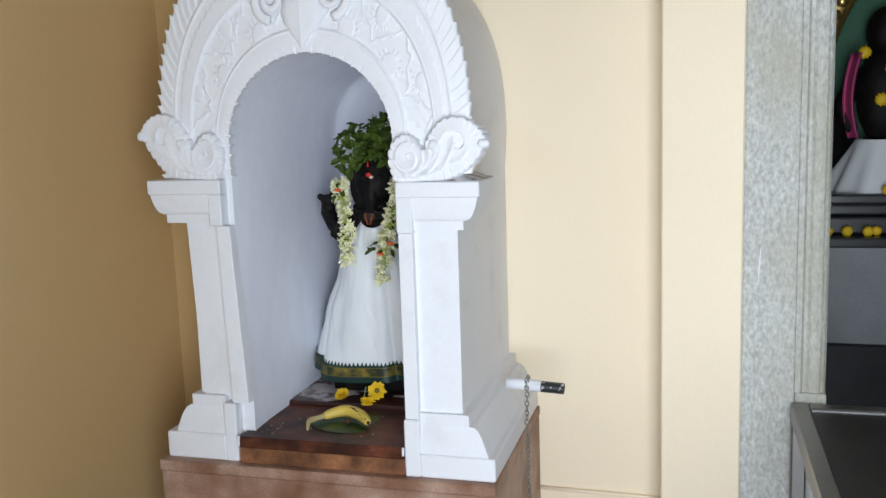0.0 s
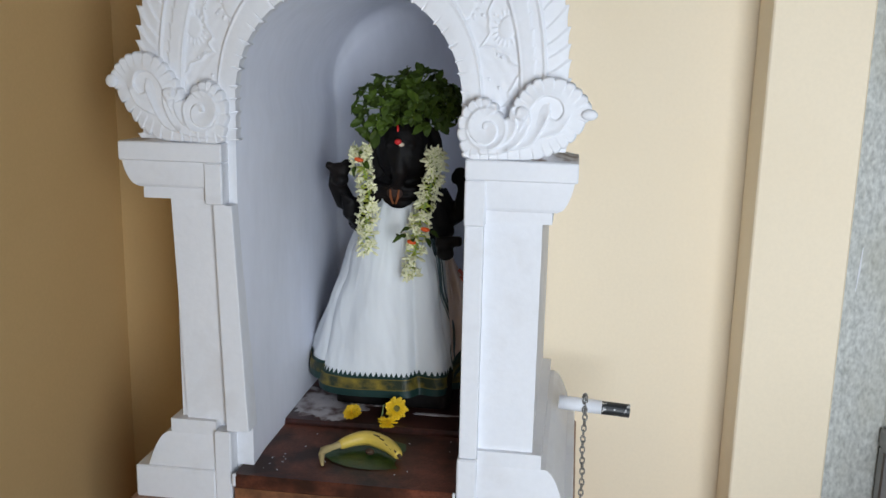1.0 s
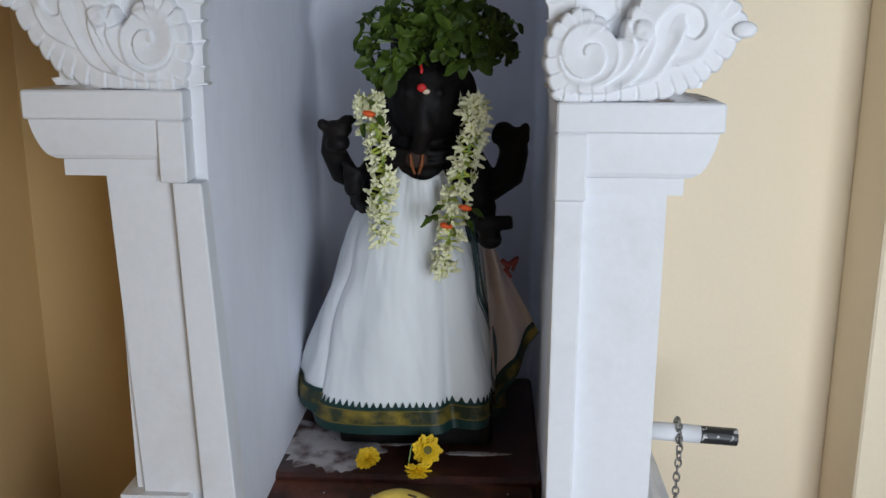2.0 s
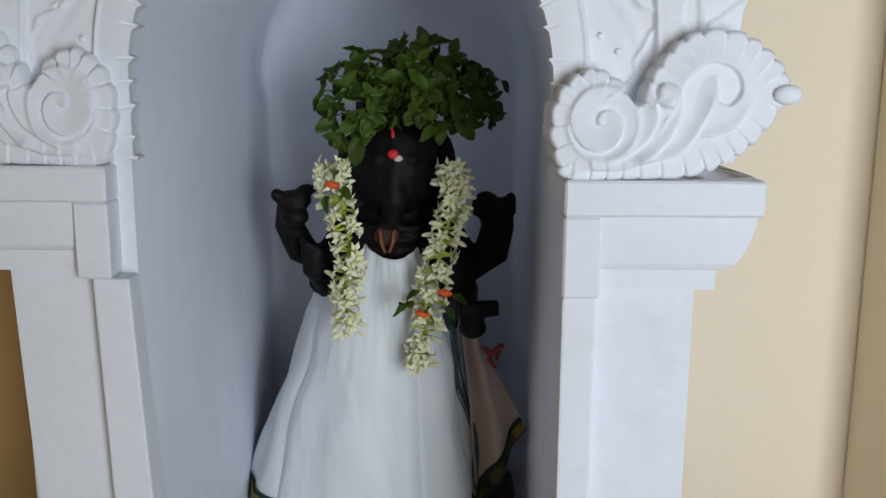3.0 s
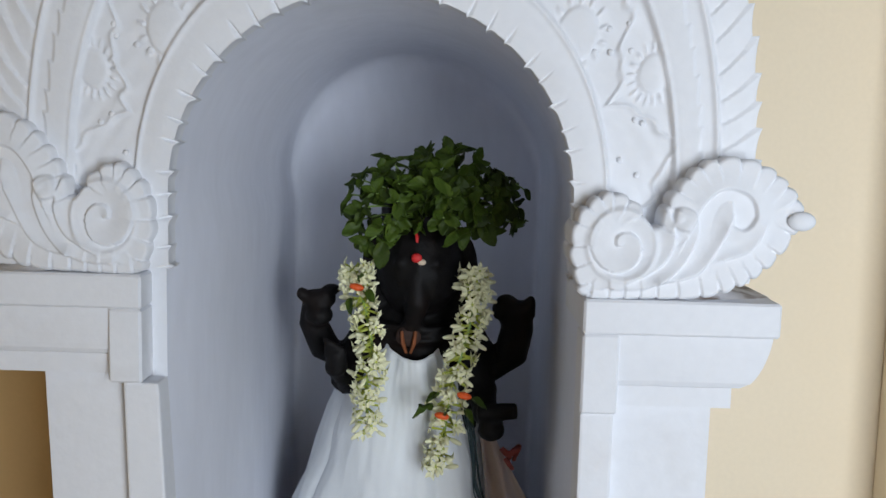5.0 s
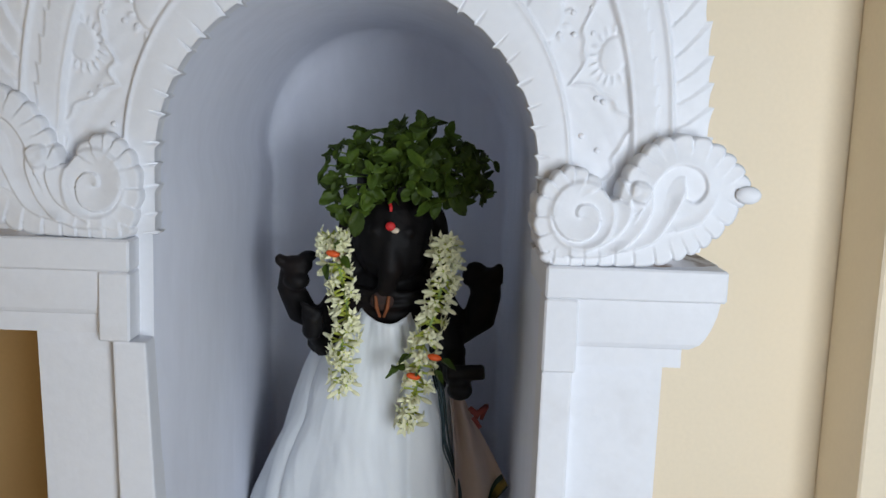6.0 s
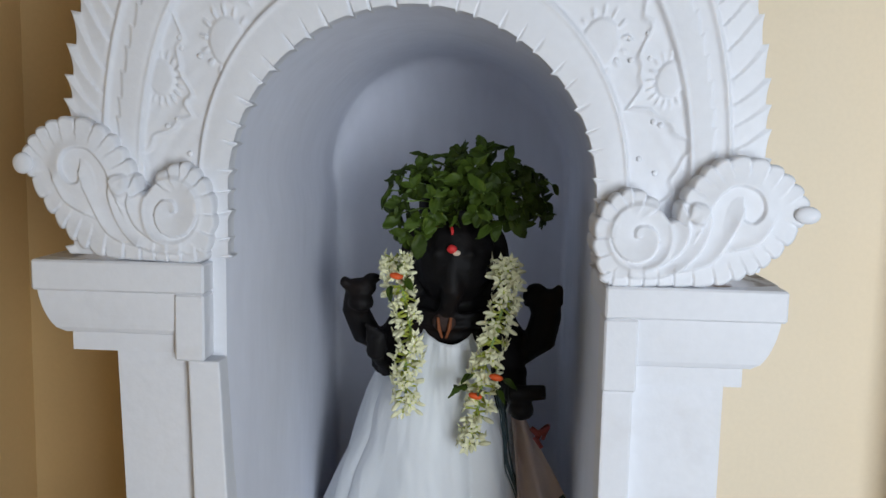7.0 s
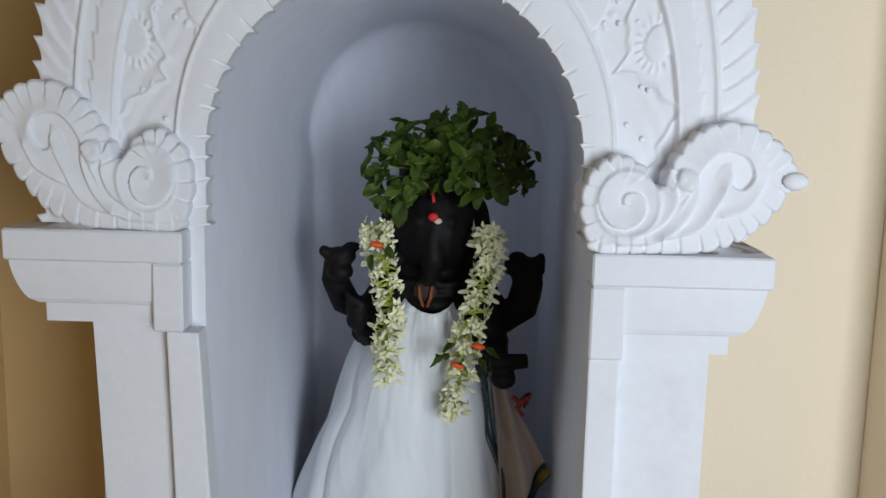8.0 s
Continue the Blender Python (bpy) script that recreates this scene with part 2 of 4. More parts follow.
def pillar(side, inn, strip, shaft, foot, cap, top, drop, strip_top, strip_foot, base, lift):
    """inn, strip: inner and outer x of the edge strip; shaft, foot: outer x of the shaft at top and foot; cap: outer x of the
    abacus; top: its upper face; drop: the foot of the capital's inner strip."""
    mould = top - 0.0365

    def stepped(levels):
        """A moulding of rectangles: z, outer x, front y, back y."""
        rows = [[(side * (strip + 0.0005), yf, z), (side * xo, yf, z), (side * xo, yb, z), (side * (strip + 0.0005), yb, z)] for z, xo, yf, yb in levels]
        return rows_mesh(rows, closed=True, caps=True)

    def span(x0, x1):
        return sorted((side * x0, side * x1))

    p = part("pillar", rows_mesh([[(side * xi, 0.026, z), (side * xo, 0.026, z), (side * xo, 0.06, z), (side * xi, 0.06, z)]
                                  for xi, xo, z in ((strip_foot[1] - 0.002, foot, 1.0085 + lift), (strip_top[1] - 0.002, shaft, drop + 0.008))], closed=True, caps=True), WHITE, shrine)
    neck = cap - 0.043
    (i0, o0), (i1, o1) = strip_foot, strip_top
    bm = rows_mesh([[(side * xi, 0.006, z), (side * xo, 0.006, z), (side * xo, 0.056, z), (side * xi, 0.056, z)]
                    for xi, xo, z in ((i0, o0, 0.9945 + lift), ((i0 + i1) / 2, (o0 + o1) / 2, (drop + 0.9945) / 2), (i1, o1, drop))], closed=True, caps=True)
    bmesh.ops.bevel(bm, geom=list(bm.edges), offset=0.003, segments=2, affect="EDGES", profile=0.6)
    part("edge_strip", bm, WHITE, p)
    part("neck", stepped([(drop + 0.0075, neck, 0.014, 0.165), (drop + 0.029, neck, 0.014, 0.165)]), WHITE, p)
    ov = []
    for t in np.linspace(0, 1, 10):
        r = math.sqrt(max(0, 1 - (1 - t) ** 2))
        ov.append((drop + 0.0295 + (mould - drop - 0.030) * t, neck + 0.008 + 0.029 * r * (0.75 + 0.25 * t), 0.013 - 0.009 * r, 0.165))
    part("capital_moulding", stepped(ov), WHITE, p)
    part("abacus", box(*span(inn, cap), 0, 0.165, mould, top, 0.0025), WHITE, p)
    part("capital_drop", box(*span(inn, strip + 0.0025), 0.0, 0.05, drop + 0.0005, mould - 0.0003, 0.0025), WHITE, p)
    part("base_fillet", stepped([(0.980 + lift, base + 0.018, 0.014, back), (1.010 + lift, base + 0.018, 0.014, back)]), WHITE, p)
    og = [(0.9085 + lift + 0.071 * t, base + 0.028 + 0.038 * (1 - t) ** 0.55, 0.006 + 0.012 * t * t, back) for t in np.linspace(0, 1, 10)]
    part("base_moulding", stepped(og), WHITE, p)
    part("base_strip", box(*span(inn - 0.002, strip + 0.0003), 0.0, 0.06, PED_Z, 0.994 + lift, 0.003), WHITE, p)
    part("plinth", box(*span(strip, base + 0.083 if side > 0 else base + 0.094), 0.001, back, PED_Z, 0.908 + lift, 0.003), WHITE, p)
    return p


TOP_L, TOP_R = 1.585, 1.574
left_pillar = pillar(-1, 0.245, 0.278, 0.360, 0.343, 0.452, TOP_L, 1.468, (0.229, 0.267), (0.206, 0.253), 0.356, 0.012)
left_pillar.location.y = 0.009
pillar(1, 0.219, 0.255, 0.3615, 0.3605, 0.422, TOP_R, 1.452, (0.220, 0.255), (0.220, 0.255), 0.3605, 0.0)

slab = thing("offering_slab", "dark red-brown polished granite slab with water stains", "stone slab")
part("slab", box(-0.236, 0.215, -0.004, 0.268, 0.893, 0.9235, 0.004), REDSTONE, slab)
part("riser", box(-0.236, 0.215, 0.004, 0.25, PED_Z, 0.8925, 0.002), RISER, slab, "rust stained stone riser")


def stain(name, cx, cy, z, rx, ry, seed, mat, label):
    """A thin dried puddle with an uneven rim."""
    rim = []
    for k in range(96):
        a = 2 * math.pi * k / 96
        f = 1 + 0.40 * noise.noise((math.cos(a) * 1.8, math.sin(a) * 1.8, seed)) + 0.22 * noise.noise((math.cos(a) * 6, math.sin(a) * 6, seed)) + 0.10 * noise.noise((math.cos(a) * 14, math.sin(a) * 14, seed))
        rim.append((cx + rx * f * math.cos(a), cy + ry * f * math.sin(a)))
    rows = [[(cx + (x - cx) * f, cy + (y - cy) * f, z + h) for x, y in rim] for f, h in ((1.0, 0.0), (0.97, 0.0005), (0.5, 0.0007), (0.02, 0.0007))]
    return tagged(part(name, rows_mesh(rows, closed=True), mat, smooth=True), label, "stain")


stain("whitewash_smear", -0.135, 0.395, SILL_Z + 0.0062, 0.098, 0.105, 3.0, SILL, "pale whitewash smear on the stained sill")
stain("whitewash_smear", -0.015, 0.392, SILL_Z + 0.0062, 0.060, 0.018, 9.0, SILL, "pale whitewash smear on the stained sill")
stain("whitewash_smear", 0.120, 0.352, SILL_Z + 0.0062, 0.055, 0.008, 5.0, SILL, "thin pale whitewash streak on the stained sill")

# Small wear: a dark chip in the recess, dabs of paint at the slab's corners, spilt grains.
DARKCHIP = material("dark_chip", (0.05, 0.045, 0.045), 0.8)
part("paint_chip", tube([(-0.2205, 0.246, 1.078), (-0.2205, 0.245, 1.062)], [0.0012, 0.0016], 6), DARKCHIP, shrine, "small dark chip")
for y, z, n in ((0.405, 1.742, 0.006), (0.330, 1.500, 0.010), (0.262, 1.250, 0.008), (0.470, 1.180, 0.005)):
    part("lime_fleck", tube([(-0.2208, y, z), (-0.2204, y + 0.001, z - n)], [0.0007, 0.0011], 6), WHITE, shrine, "small white lime fleck")
part("paint_dab", box(-0.237, -0.229, -0.0055, 0.004, 0.898, 0.9245, 0.002), WHITE, slab, "dab of white paint")
part("paint_dab", box(0.2105, 0.2158, -0.0055, 0.003, 0.902, 0.9240, 0.002), WHITE, slab, "dab of white paint")
r = random.Random(31)
bm = bmesh.new()
for k in range(20):
    x, y = (r.gauss(-0.17, 0.03), r.gauss(0.07, 0.03)) if k < 7 else (r.uniform(-0.20, 0.19), r.uniform(0.01, 0.24))
    ball((x, max(0.004, y), 0.9244), (r.uniform(0.0008, 0.0022), r.uniform(0.0007, 0.0014), 0.0008), bm, Euler((0, 0, r.uniform(0, 3))).to_quaternion(), u=6, v=4)
tagged(part("rice_grains", bm, WHITE, smooth=True), "scattered white rice grains spilt on the dark slab", "rice grains", kind="stuff")


def fillet(side, x0, x1, top):
    """Sloping mortar on the capital beside the carved bracket."""
    rows = []
    for f in np.linspace(0, 1, 12):
        x = x0 + (x1 - x0) * f
        h = 0.036 * (1 - f) ** 1.5 + 0.0016 * noise.noise((f * 4, 2.0, side))
        rows.append([(side * x, 0.018 + 0.02 * f * f, top - 0.001), (side * x, 0.034 + 0.01 * f, top + max(0.0008, 0.6 * h)), (side * x, 0.10, top + max(0.0008, h)), (side * x, 0.163, top + max(0.0008, h))])
    part("mortar_fillet", rows_mesh(rows), DIRTYWHITE, shrine, "sloping mortar with brown dirt", True)


DIRTYWHITE = material("dirty_white_plaster", (0.66, 0.64, 0.65), 0.75, spread=0.08, scale=12, fine=90, bump=0.5, bump_scale=60,
                      tint=(0.20, 0.145, 0.11), tint_scale=26, tint_range=(0.52, 0.68))
fillet(1, 0.330, 0.421, TOP_R)
fillet(-1, 0.350, 0.445, TOP_L)

# ---- carving on the arch and the capitals ----


def arch_xz(a, s, grow=0.0):
    """The arch's plan for arrays: round inside, squarer outside."""
    rx, rz, e = 0.2145 + 0.1880 * s + grow, 0.2150 + 0.300 * s + grow, 2 / (2 + 0.5 * s)
    c = np.clip(a, 0, math.pi)
    drop = np.where(a < 0, 0.3 * a, np.where(a > math.pi, -0.3 * (a - math.pi), 0.0))
    # Turn the angle so that it stays the true one round the centre.
    w = np.arctan2(np.sin(c), np.cos(c))
    cs, sn = np.cos(w), np.sin(w)
    k = (np.abs(cs) ** (2 / e) + np.abs(sn) ** (2 / e)) ** (-e / 2)
    return ARC_X - rx * k * cs, ARC_Z + rz * k * sn + drop


def arch_point(a, s):
    """The place on the arch at angle a (0 at one foot, pi at the other) and s across it (0 inside, 1 outside)."""
    x, z = arch_xz(np.array([float(a)]), np.array([float(s)]))
    return float(x[0]), float(z[0])


def grid_mesh(points):
    """A smooth skin over an array of rows x columns x 3."""
    n, m = points.shape[:2]
    i = np.arange(n * m).reshape(n, m)
    faces = np.stack([i[:-1, :-1], i[:-1, 1:], i[1:, 1:], i[1:, :-1]], -1).reshape(-1, 4)
    me = bpy.data.meshes.new("relief")
    me.from_pydata(points.reshape(-1, 3).tolist(), [], faces.tolist())
    me.materials.append(WHITE)
    me.polygons.foreach_set("use_smooth", [True] * len(me.polygons))
    return me


def sharp(x, w):
    return 1 / (1 + np.exp(-np.clip(x / w, -40, 40)))


LEG = 0.27


def vine_relief(ang, s):
    """Height of the vine in its band: a kinked stem that zigzags between the ridges, half suns on the ridges and a low swell."""
    half = np.where(ang < math.pi / 2, ang, math.pi - ang)
    hand = np.where(ang < math.pi / 2, 0.0, 0.07)
    t = np.mod(half - 0.10 - hand, 0.5)
    zig = np.where(t < 0.19, 0.56 - 0.29 * t / 0.19, 0.27 + 0.29 * (t - 0.19) / 0.31)
    zig = zig + 0.022 * np.sin(half * 47 + 9 * hand) * np.where(t < 0.19, 0.4, 1.0) + 0.012 * np.sin(half * 83)
    slope = np.where(t < 0.19, 0.29 / 0.19, 0.29 / 0.31) * 0.21 / 0.31
    d = (s - zig) * 0.21 / np.sqrt(1 + slope ** 2)
    inside = sharp(s - 0.20, 0.008) * sharp(0.545 - s, 0.008) * sharp(1.36 - half, 0.01)
    h = 0.0030 * np.exp(-(d / 0.0026) ** 2) + 0.0016 * np.where(d > 0, np.exp(-d / 0.012), 0.0)
    h = h + 0.0011 * np.sin(half * 31 + s * 22) * np.cos(s * 38 + half * 13) * np.exp(-(d / 0.03) ** 4)
    for a0, s0, r0, n in ((0.355, 0.490, 0.0175, 17), (0.62, 0.235, 0.0235, 15), (0.865, 0.490, 0.0180, 17), (1.12, 0.235, 0.0220, 15)):
        u, v = (half - a0 - 0.3 * hand) * (0.225 + 0.235 * s0), (s - s0) * 0.225
        r, th = np.hypot(u, v), np.arctan2(v, u)
        h = h * sharp(r - 1.15 * r0, 0.0015) + 0.0048 * sharp(r0 - r, 0.0008) * (1 - 0.25 * np.clip(r / r0, 0, 1) ** 2)
        ray = np.clip(np.cos(th * n) - 0.35, 0, 1) / 0.65
        h = h + 0.0040 * ray * sharp(r - r0 - 0.0025, 0.0008) * sharp(r0 + 0.0105 - r, 0.0012)
    return h * inside


def carved_arch():
    """The arch's face: ridges, a notched plain band, thorns along the inner edge and leaves along the outer one."""
    ang = np.linspace(-LEG, math.pi + LEG, 1000)[:, None]
    s = np.concatenate([[0, 0], np.linspace(0, 1, 118), [1.0]])[None, :]
    half = np.where(ang < math.pi / 2, ang, math.pi - ang)
    run_out, run_in = np.where(half < 0, 0.3 * half, 0.43 * half), np.where(half < 0, 0.3 * half, 0.2147 * half)
    band = np.clip((s - 0.815) / 0.185, 0, 1)
    wob = 0.25 * np.sin(run_out * 60 + 1.0)
    leaf = np.mod(run_out / 0.0258 + wob * 0.5 - np.where(ang > math.pi / 2, 0.55, 1.25) * band ** 1.4, 1.0)
    rim = np.mod(run_in / 0.0265 + 0.12 * np.sin(run_in * 90) + 0.22 * np.clip(s / 0.15, 0, 1), 1.0)
    tooth = np.mod(run_out / 0.027 + 0.1 * np.sin(run_out * 70), 1.0)
    calm = np.where(ang > math.pi / 2, 0.6, 1.0)
    grow = 0.0105 * calm * band ** 2 * leaf ** 2.2 - 0.0062 * (0.4 + calm * 0.6) * (0.75 + 0.35 * np.sin(run_in * 130)) * np.clip(1 - s / 0.035, 0, 1) * np.clip((rim - 0.66) / 0.34, 0, 1) ** 1.6
    x, z = arch_xz(ang + 0 * s, s + 0 * ang, grow)

    def hump(at, w, h):
        return h * np.exp(-((s - at) / w) ** 2)

    y = 0.009 + 0.006 * (sharp(s - 0.185, 0.006) - sharp(s - 0.555, 0.006))
    y = y - hump(0.183, 0.012, 0.0046) - hump(0.557, 0.013, 0.0046) - hump(0.785, 0.016, 0.0042) - hump(0.09, 0.07, 0.0015)
    y = y - 0.0028 * sharp(0.690 + 0.024 * tooth ** 2 - s, 0.0022) * sharp(s - 0.57, 0.01) + 0.0015
    y = y + 0.0028 * sharp(s - 0.80, 0.008) - 0.0044 * (leaf ** 1.4) * sharp(s - 0.815, 0.006) * (1 - 0.35 * band)
    cut = 0.035 + 0.06 * np.clip(1 - s / 0.07, 0, 1)
    y = y + np.where(ang > math.pi / 2, 0.0024, 0.0052) * np.exp(-((rim - 0.96) / cut) ** 2) * sharp(0.050 - s, 0.009)
    y = y - vine_relief(ang, s)
    y = y + 0 * ang
    y[:, 0], y[:, -1] = 0.0335, 0.0345
    return grid_mesh(np.stack([x, y, z], -1))


arch = put("arch", carved_arch(), shrine, "white painted carved arch with vine relief")
rng = random.Random(4)


def tube_flat(points, radii, sides=8):
    return tube(points, radii, 10, flat=0.5)


bm = bmesh.new()
ball((0, 0, 0), (0.0034, 0.0019, 0.0034), bm, u=10, v=6)
dot_me = bpy.data.meshes.new("carved_dot")
bm.to_mesh(dot_me)
bm.free()
dot_me.materials.append(WHITE)
for p in dot_me.polygons:
    p.use_smooth = True
for hand in (0, 1):
    for k in range(3):
        for da, s0 in ((0.15, 0.27), (0.22, 0.42), (0.27, 0.36), (0.46, 0.42), (0.49, 0.34), (0.50, 0.47), (0.53, 0.28), (0.07, 0.36)):
            a = da + 0.5 * k + 0.02 * hand + rng.uniform(-0.02, 0.02)
            if a > 1.32:
                continue
            x, z = arch_point(math.pi - a if hand else a, s0 + rng.uniform(-0.02, 0.02))
            put("carved_dot", dot_me, arch, m=Matrix.Translation((x, 0.0150, z)))


def spiral(cx, cz, r0, r1, start, turns, n, y, hand=1):
    out = []
    for i in range(n):
        t = i / (n - 1)
        a, r = start + hand * 2 * math.pi * turns * t, r0 + (r1 - r0) * t ** 0.8
        out.append((cx + r * math.cos(a), y - 0.006 * t, cz + r * math.sin(a)))
    return out


# Crown of the arch: a hanging shield of leaves between two small volutes.
rows = []
for t in np.linspace(0, 1, 60):
    w = 0.052 * math.sin(math.pi * min(1.0, 0.12 + 0.85 * t)) * (1 + 0.06 * abs(math.sin(17 * t)))
    rows.append([(ARC_X + w * u, 0.0150 - 0.012 * min(1.0, 14 * (1 - abs(u))) - 0.009 * (1 - abs(u)) ** 0.7 * (1 - 0.4 * t) - 0.001 * (abs(u) < 0.02), 2.035 - 0.142 * t + 0.012 * abs(u))
                 for u in (-1, -0.97, -0.85, -0.6, -0.35, -0.12, -0.04, 0, 0.04, 0.12, 0.35, 0.6, 0.85, 0.97, 1)])
part("crown_shield", rows_mesh(rows), WHITE, arch, smooth=True)
for side in (-1, 1):
    pts = spiral(ARC_X + side * 0.080, 2.010, 0.046, 0.006, -math.pi / 2, 1.6, 48, 0.004, side)
    bm = tube_flat(pts, [0.012 - 0.006 * i / 47 for i in range(48)])
    part("volute", bm, WHITE, arch, smooth=True)


def near_line(pts, line, closed=False):
    """For points n x 2: distance to a line of points, the side (+ to the left), and how far along it they are."""
    p = np.concatenate([line, line[:1]]) if closed else line
    a, d = p[:-1], np.diff(p, axis=0)
    length = np.hypot(*d.T)
    start = np.concatenate([[0], np.cumsum(length)[:-1]])
    best, side, along = np.full(len(pts), 9.0), np.zeros(len(pts)), np.zeros(len(pts))
    for i in range(len(a)):
        q = pts - a[i]
        t = np.clip((q @ d[i]) / length[i] ** 2, 0, 1)
        off = q - t[:, None] * d[i]
        far = np.hypot(off[:, 0], off[:, 1])
        hit = far < best
        cross = d[i, 0] * q[:, 1] - d[i, 1] * q[:, 0]
        best, side, along = np.where(hit, far, best), np.where(hit, np.sign(cross), side), np.where(hit, start[i] + t * length[i], along)
    return best, side, along


def bracket(side):
    """The curling leaf bracket that stands on a capital; u runs outwards from the opening, v up from the abacus."""
    def at(u, v, y=0.0):
        return (0.199 + 1.08 * u, y, TOP_R + 1.13 * v) if side > 0 else (-0.229 - 1.04 * u, y, TOP_L + 1.19 * v + 0.20 * max(0.0, u - 0.11) * min(1.0, v / 0.03))

    ctrl = ((0.020, 0.001, 0), (0.008, 0.022, 0), (0.003, 0.050, 0), (0.012, 0.080, 0), (0.038, 0.098, 0), (0.066, 0.088, 0),
            (0.082, 0.066, 0), (0.097, 0.096, 0), (0.123, 0.124, 0), (0.157, 0.132, 0), (0.194, 0.120, 0), (0.222, 0.086, 0),
            (0.206, 0.048, 0), (0.176, 0.020, 0), (0.135, 0.004, 0), (0.078, 0.001, 0))
    line = np.array([(p.x, p.y) for p in curve_points(ctrl, 420, closed=True)])
    step_ = np.roll(line, -1, 0) - line
    run = np.concatenate([[0], np.cumsum(np.hypot(*step_.T))[:-1]])
    total = run[-1] + np.hypot(*step_[-1])
    lobes = 34
    outward = np.stack([-step_[:, 1], step_[:, 0]], -1) / np.hypot(*step_.T)[:, None]

    def lobe_of(r):
        return np.mod(r / total * lobes + 0.22 * np.sin(r * 55), 1.0)

    f = lobe_of(run)
    bulge = 0.0034 * np.sin(math.pi * f ** 1.35) ** 0.6 - 0.0026
    flat_foot = np.clip((line[:, 1] - 0.0005) / 0.006, 0, 1)
    rim = line + outward * (bulge * flat_foot)[:, None]
    h = 0.00125
    us, vs = np.arange(-0.006, 0.234, h), np.arange(-0.004, 0.142, h)
    g = np.stack(np.meshgrid(us, vs, indexing="ij"), -1).reshape(-1, 2)
    dist, _, _ = near_line(g, rim, closed=True)
    inside, nxt = np.zeros(len(g), bool), np.roll(rim, -1, 0)
    for (x0, z0), (x1, z1) in zip(rim.tolist(), nxt.tolist()):
        if z0 != z1:
            inside ^= ((z0 > g[:, 1]) != (z1 > g[:, 1])) & (g[:, 0] < (x1 - x0) * (g[:, 1] - z0) / (z1 - z0) + x0)
    shape = (len(us), len(vs))
    ok = inside.reshape(shape)
    quad = ok[:-1, :-1] & ok[1:, :-1] & ok[1:, 1:] & ok[:-1, 1:]
    used = np.zeros(shape, bool)
    for di in (0, 1):
        for dj in (0, 1):
            used[di:shape[0] - 1 + di, dj:shape[1] - 1 + dj] |= quad
    keep = np.flatnonzero(used.ravel())
    pts = g[keep]
    # Pull the outermost points on to the rim, so that it runs clean.
    full = np.zeros(shape, int)
    for di in (0, 1):
        for dj in (0, 1):
            full[di:shape[0] - 1 + di, dj:shape[1] - 1 + dj] += quad
    edge = (full.ravel()[keep] < 4)
    eps = 1e-4
    gx = near_line(pts[edge] + (eps, 0), rim, True)[0] - near_line(pts[edge] - (eps, 0), rim, True)[0]
    gy = near_line(pts[edge] + (0, eps), rim, True)[0] - near_line(pts[edge] - (0, eps), rim, True)[0]
    norm = np.maximum(np.hypot(gx, gy), 1e-9)
    pts[edge] -= np.stack([gx / norm, gy / norm], -1) * np.minimum(dist[keep][edge], 1.3 * h)[:, None]
    # The carving: lobes round the rim, the volute and the flowing stems.
    d_rim, _, along = near_line(pts, line, closed=True)
    d_edge = np.where(edge, 0.0, dist[keep])
    lf = lobe_of(along)
    relief = 0.0040 * np.sqrt(np.clip(d_edge / 0.0030, 0, 1))
    deep = np.clip(1 - d_rim / 0.025, 0, 1)
    relief += 0.0022 * (lf ** 1.6) * np.clip(deep * 2.2, 0, 1)
    relief -= 0.0048 * np.exp(-((np.minimum(lf, 1 - lf)) / 0.040) ** 2) * np.clip((0.0145 - d_rim) / 0.008, 0, 1)
    vc = np.array((0.052, 0.050))
    rr, th = np.hypot(*(pts - vc).T), np.arctan2(pts[:, 1] - vc[1], pts[:, 0] - vc[0])
    turn = np.mod(rr / 0.0255 + th / (2 * math.pi) + 0.30, 1.0)
    relief += 0.0060 * np.clip(1.10 * turn, 0, 1) ** 0.8 * sharp(0.031 - rr, 0.0015)
    relief += 0.0030 * np.exp(-((rr - 0.0315) / 0.003) ** 2) * sharp(rr - 0.0300, 0.001)
    stems = (((0.045, 0.010), (0.080, 0.013), (0.108, 0.032), (0.122, 0.060), (0.118, 0.080), (0.104, 0.084), (0.100, 0.070), (0.108, 0.066)),
             ((0.070, 0.022), (0.090, 0.034), (0.100, 0.052), (0.098, 0.072), (0.090, 0.086)),
             ((0.112, 0.058), (0.126, 0.088), (0.146, 0.104), (0.170, 0.098), (0.178, 0.080), (0.168, 0.066), (0.156, 0.069), (0.155, 0.080)),
             ((0.088, 0.016), (0.124, 0.026), (0.142, 0.050), (0.150, 0.066)),
             ((0.150, 0.040), (0.172, 0.048), (0.184, 0.066)))
    for k, st in enumerate(stems):
        sl = np.array([(p.x, p.y) for p in curve_points([(a_, b_, 0) for a_, b_ in st], 40)])
        d, sg, _ = near_line(pts, sl)
        relief += 0.0056 * np.exp(-(d / (0.0105 if k < 3 else 0.007)) ** 1.6) * np.where(sg > 0, 1.0, np.exp(-(d / 0.0011) ** 2))
    relief += 0.0045 * np.exp(-(np.hypot(pts[:, 0] - 0.1085, pts[:, 1] - 0.0725) / 0.009) ** 4)
    index = -np.ones(shape[0] * shape[1], int)
    index[keep] = np.arange(len(keep))
    ids = np.arange(shape[0] * shape[1]).reshape(shape)
    q4 = np.stack([ids[:-1, :-1][quad], ids[1:, :-1][quad], ids[1:, 1:][quad], ids[:-1, 1:][quad]], -1)
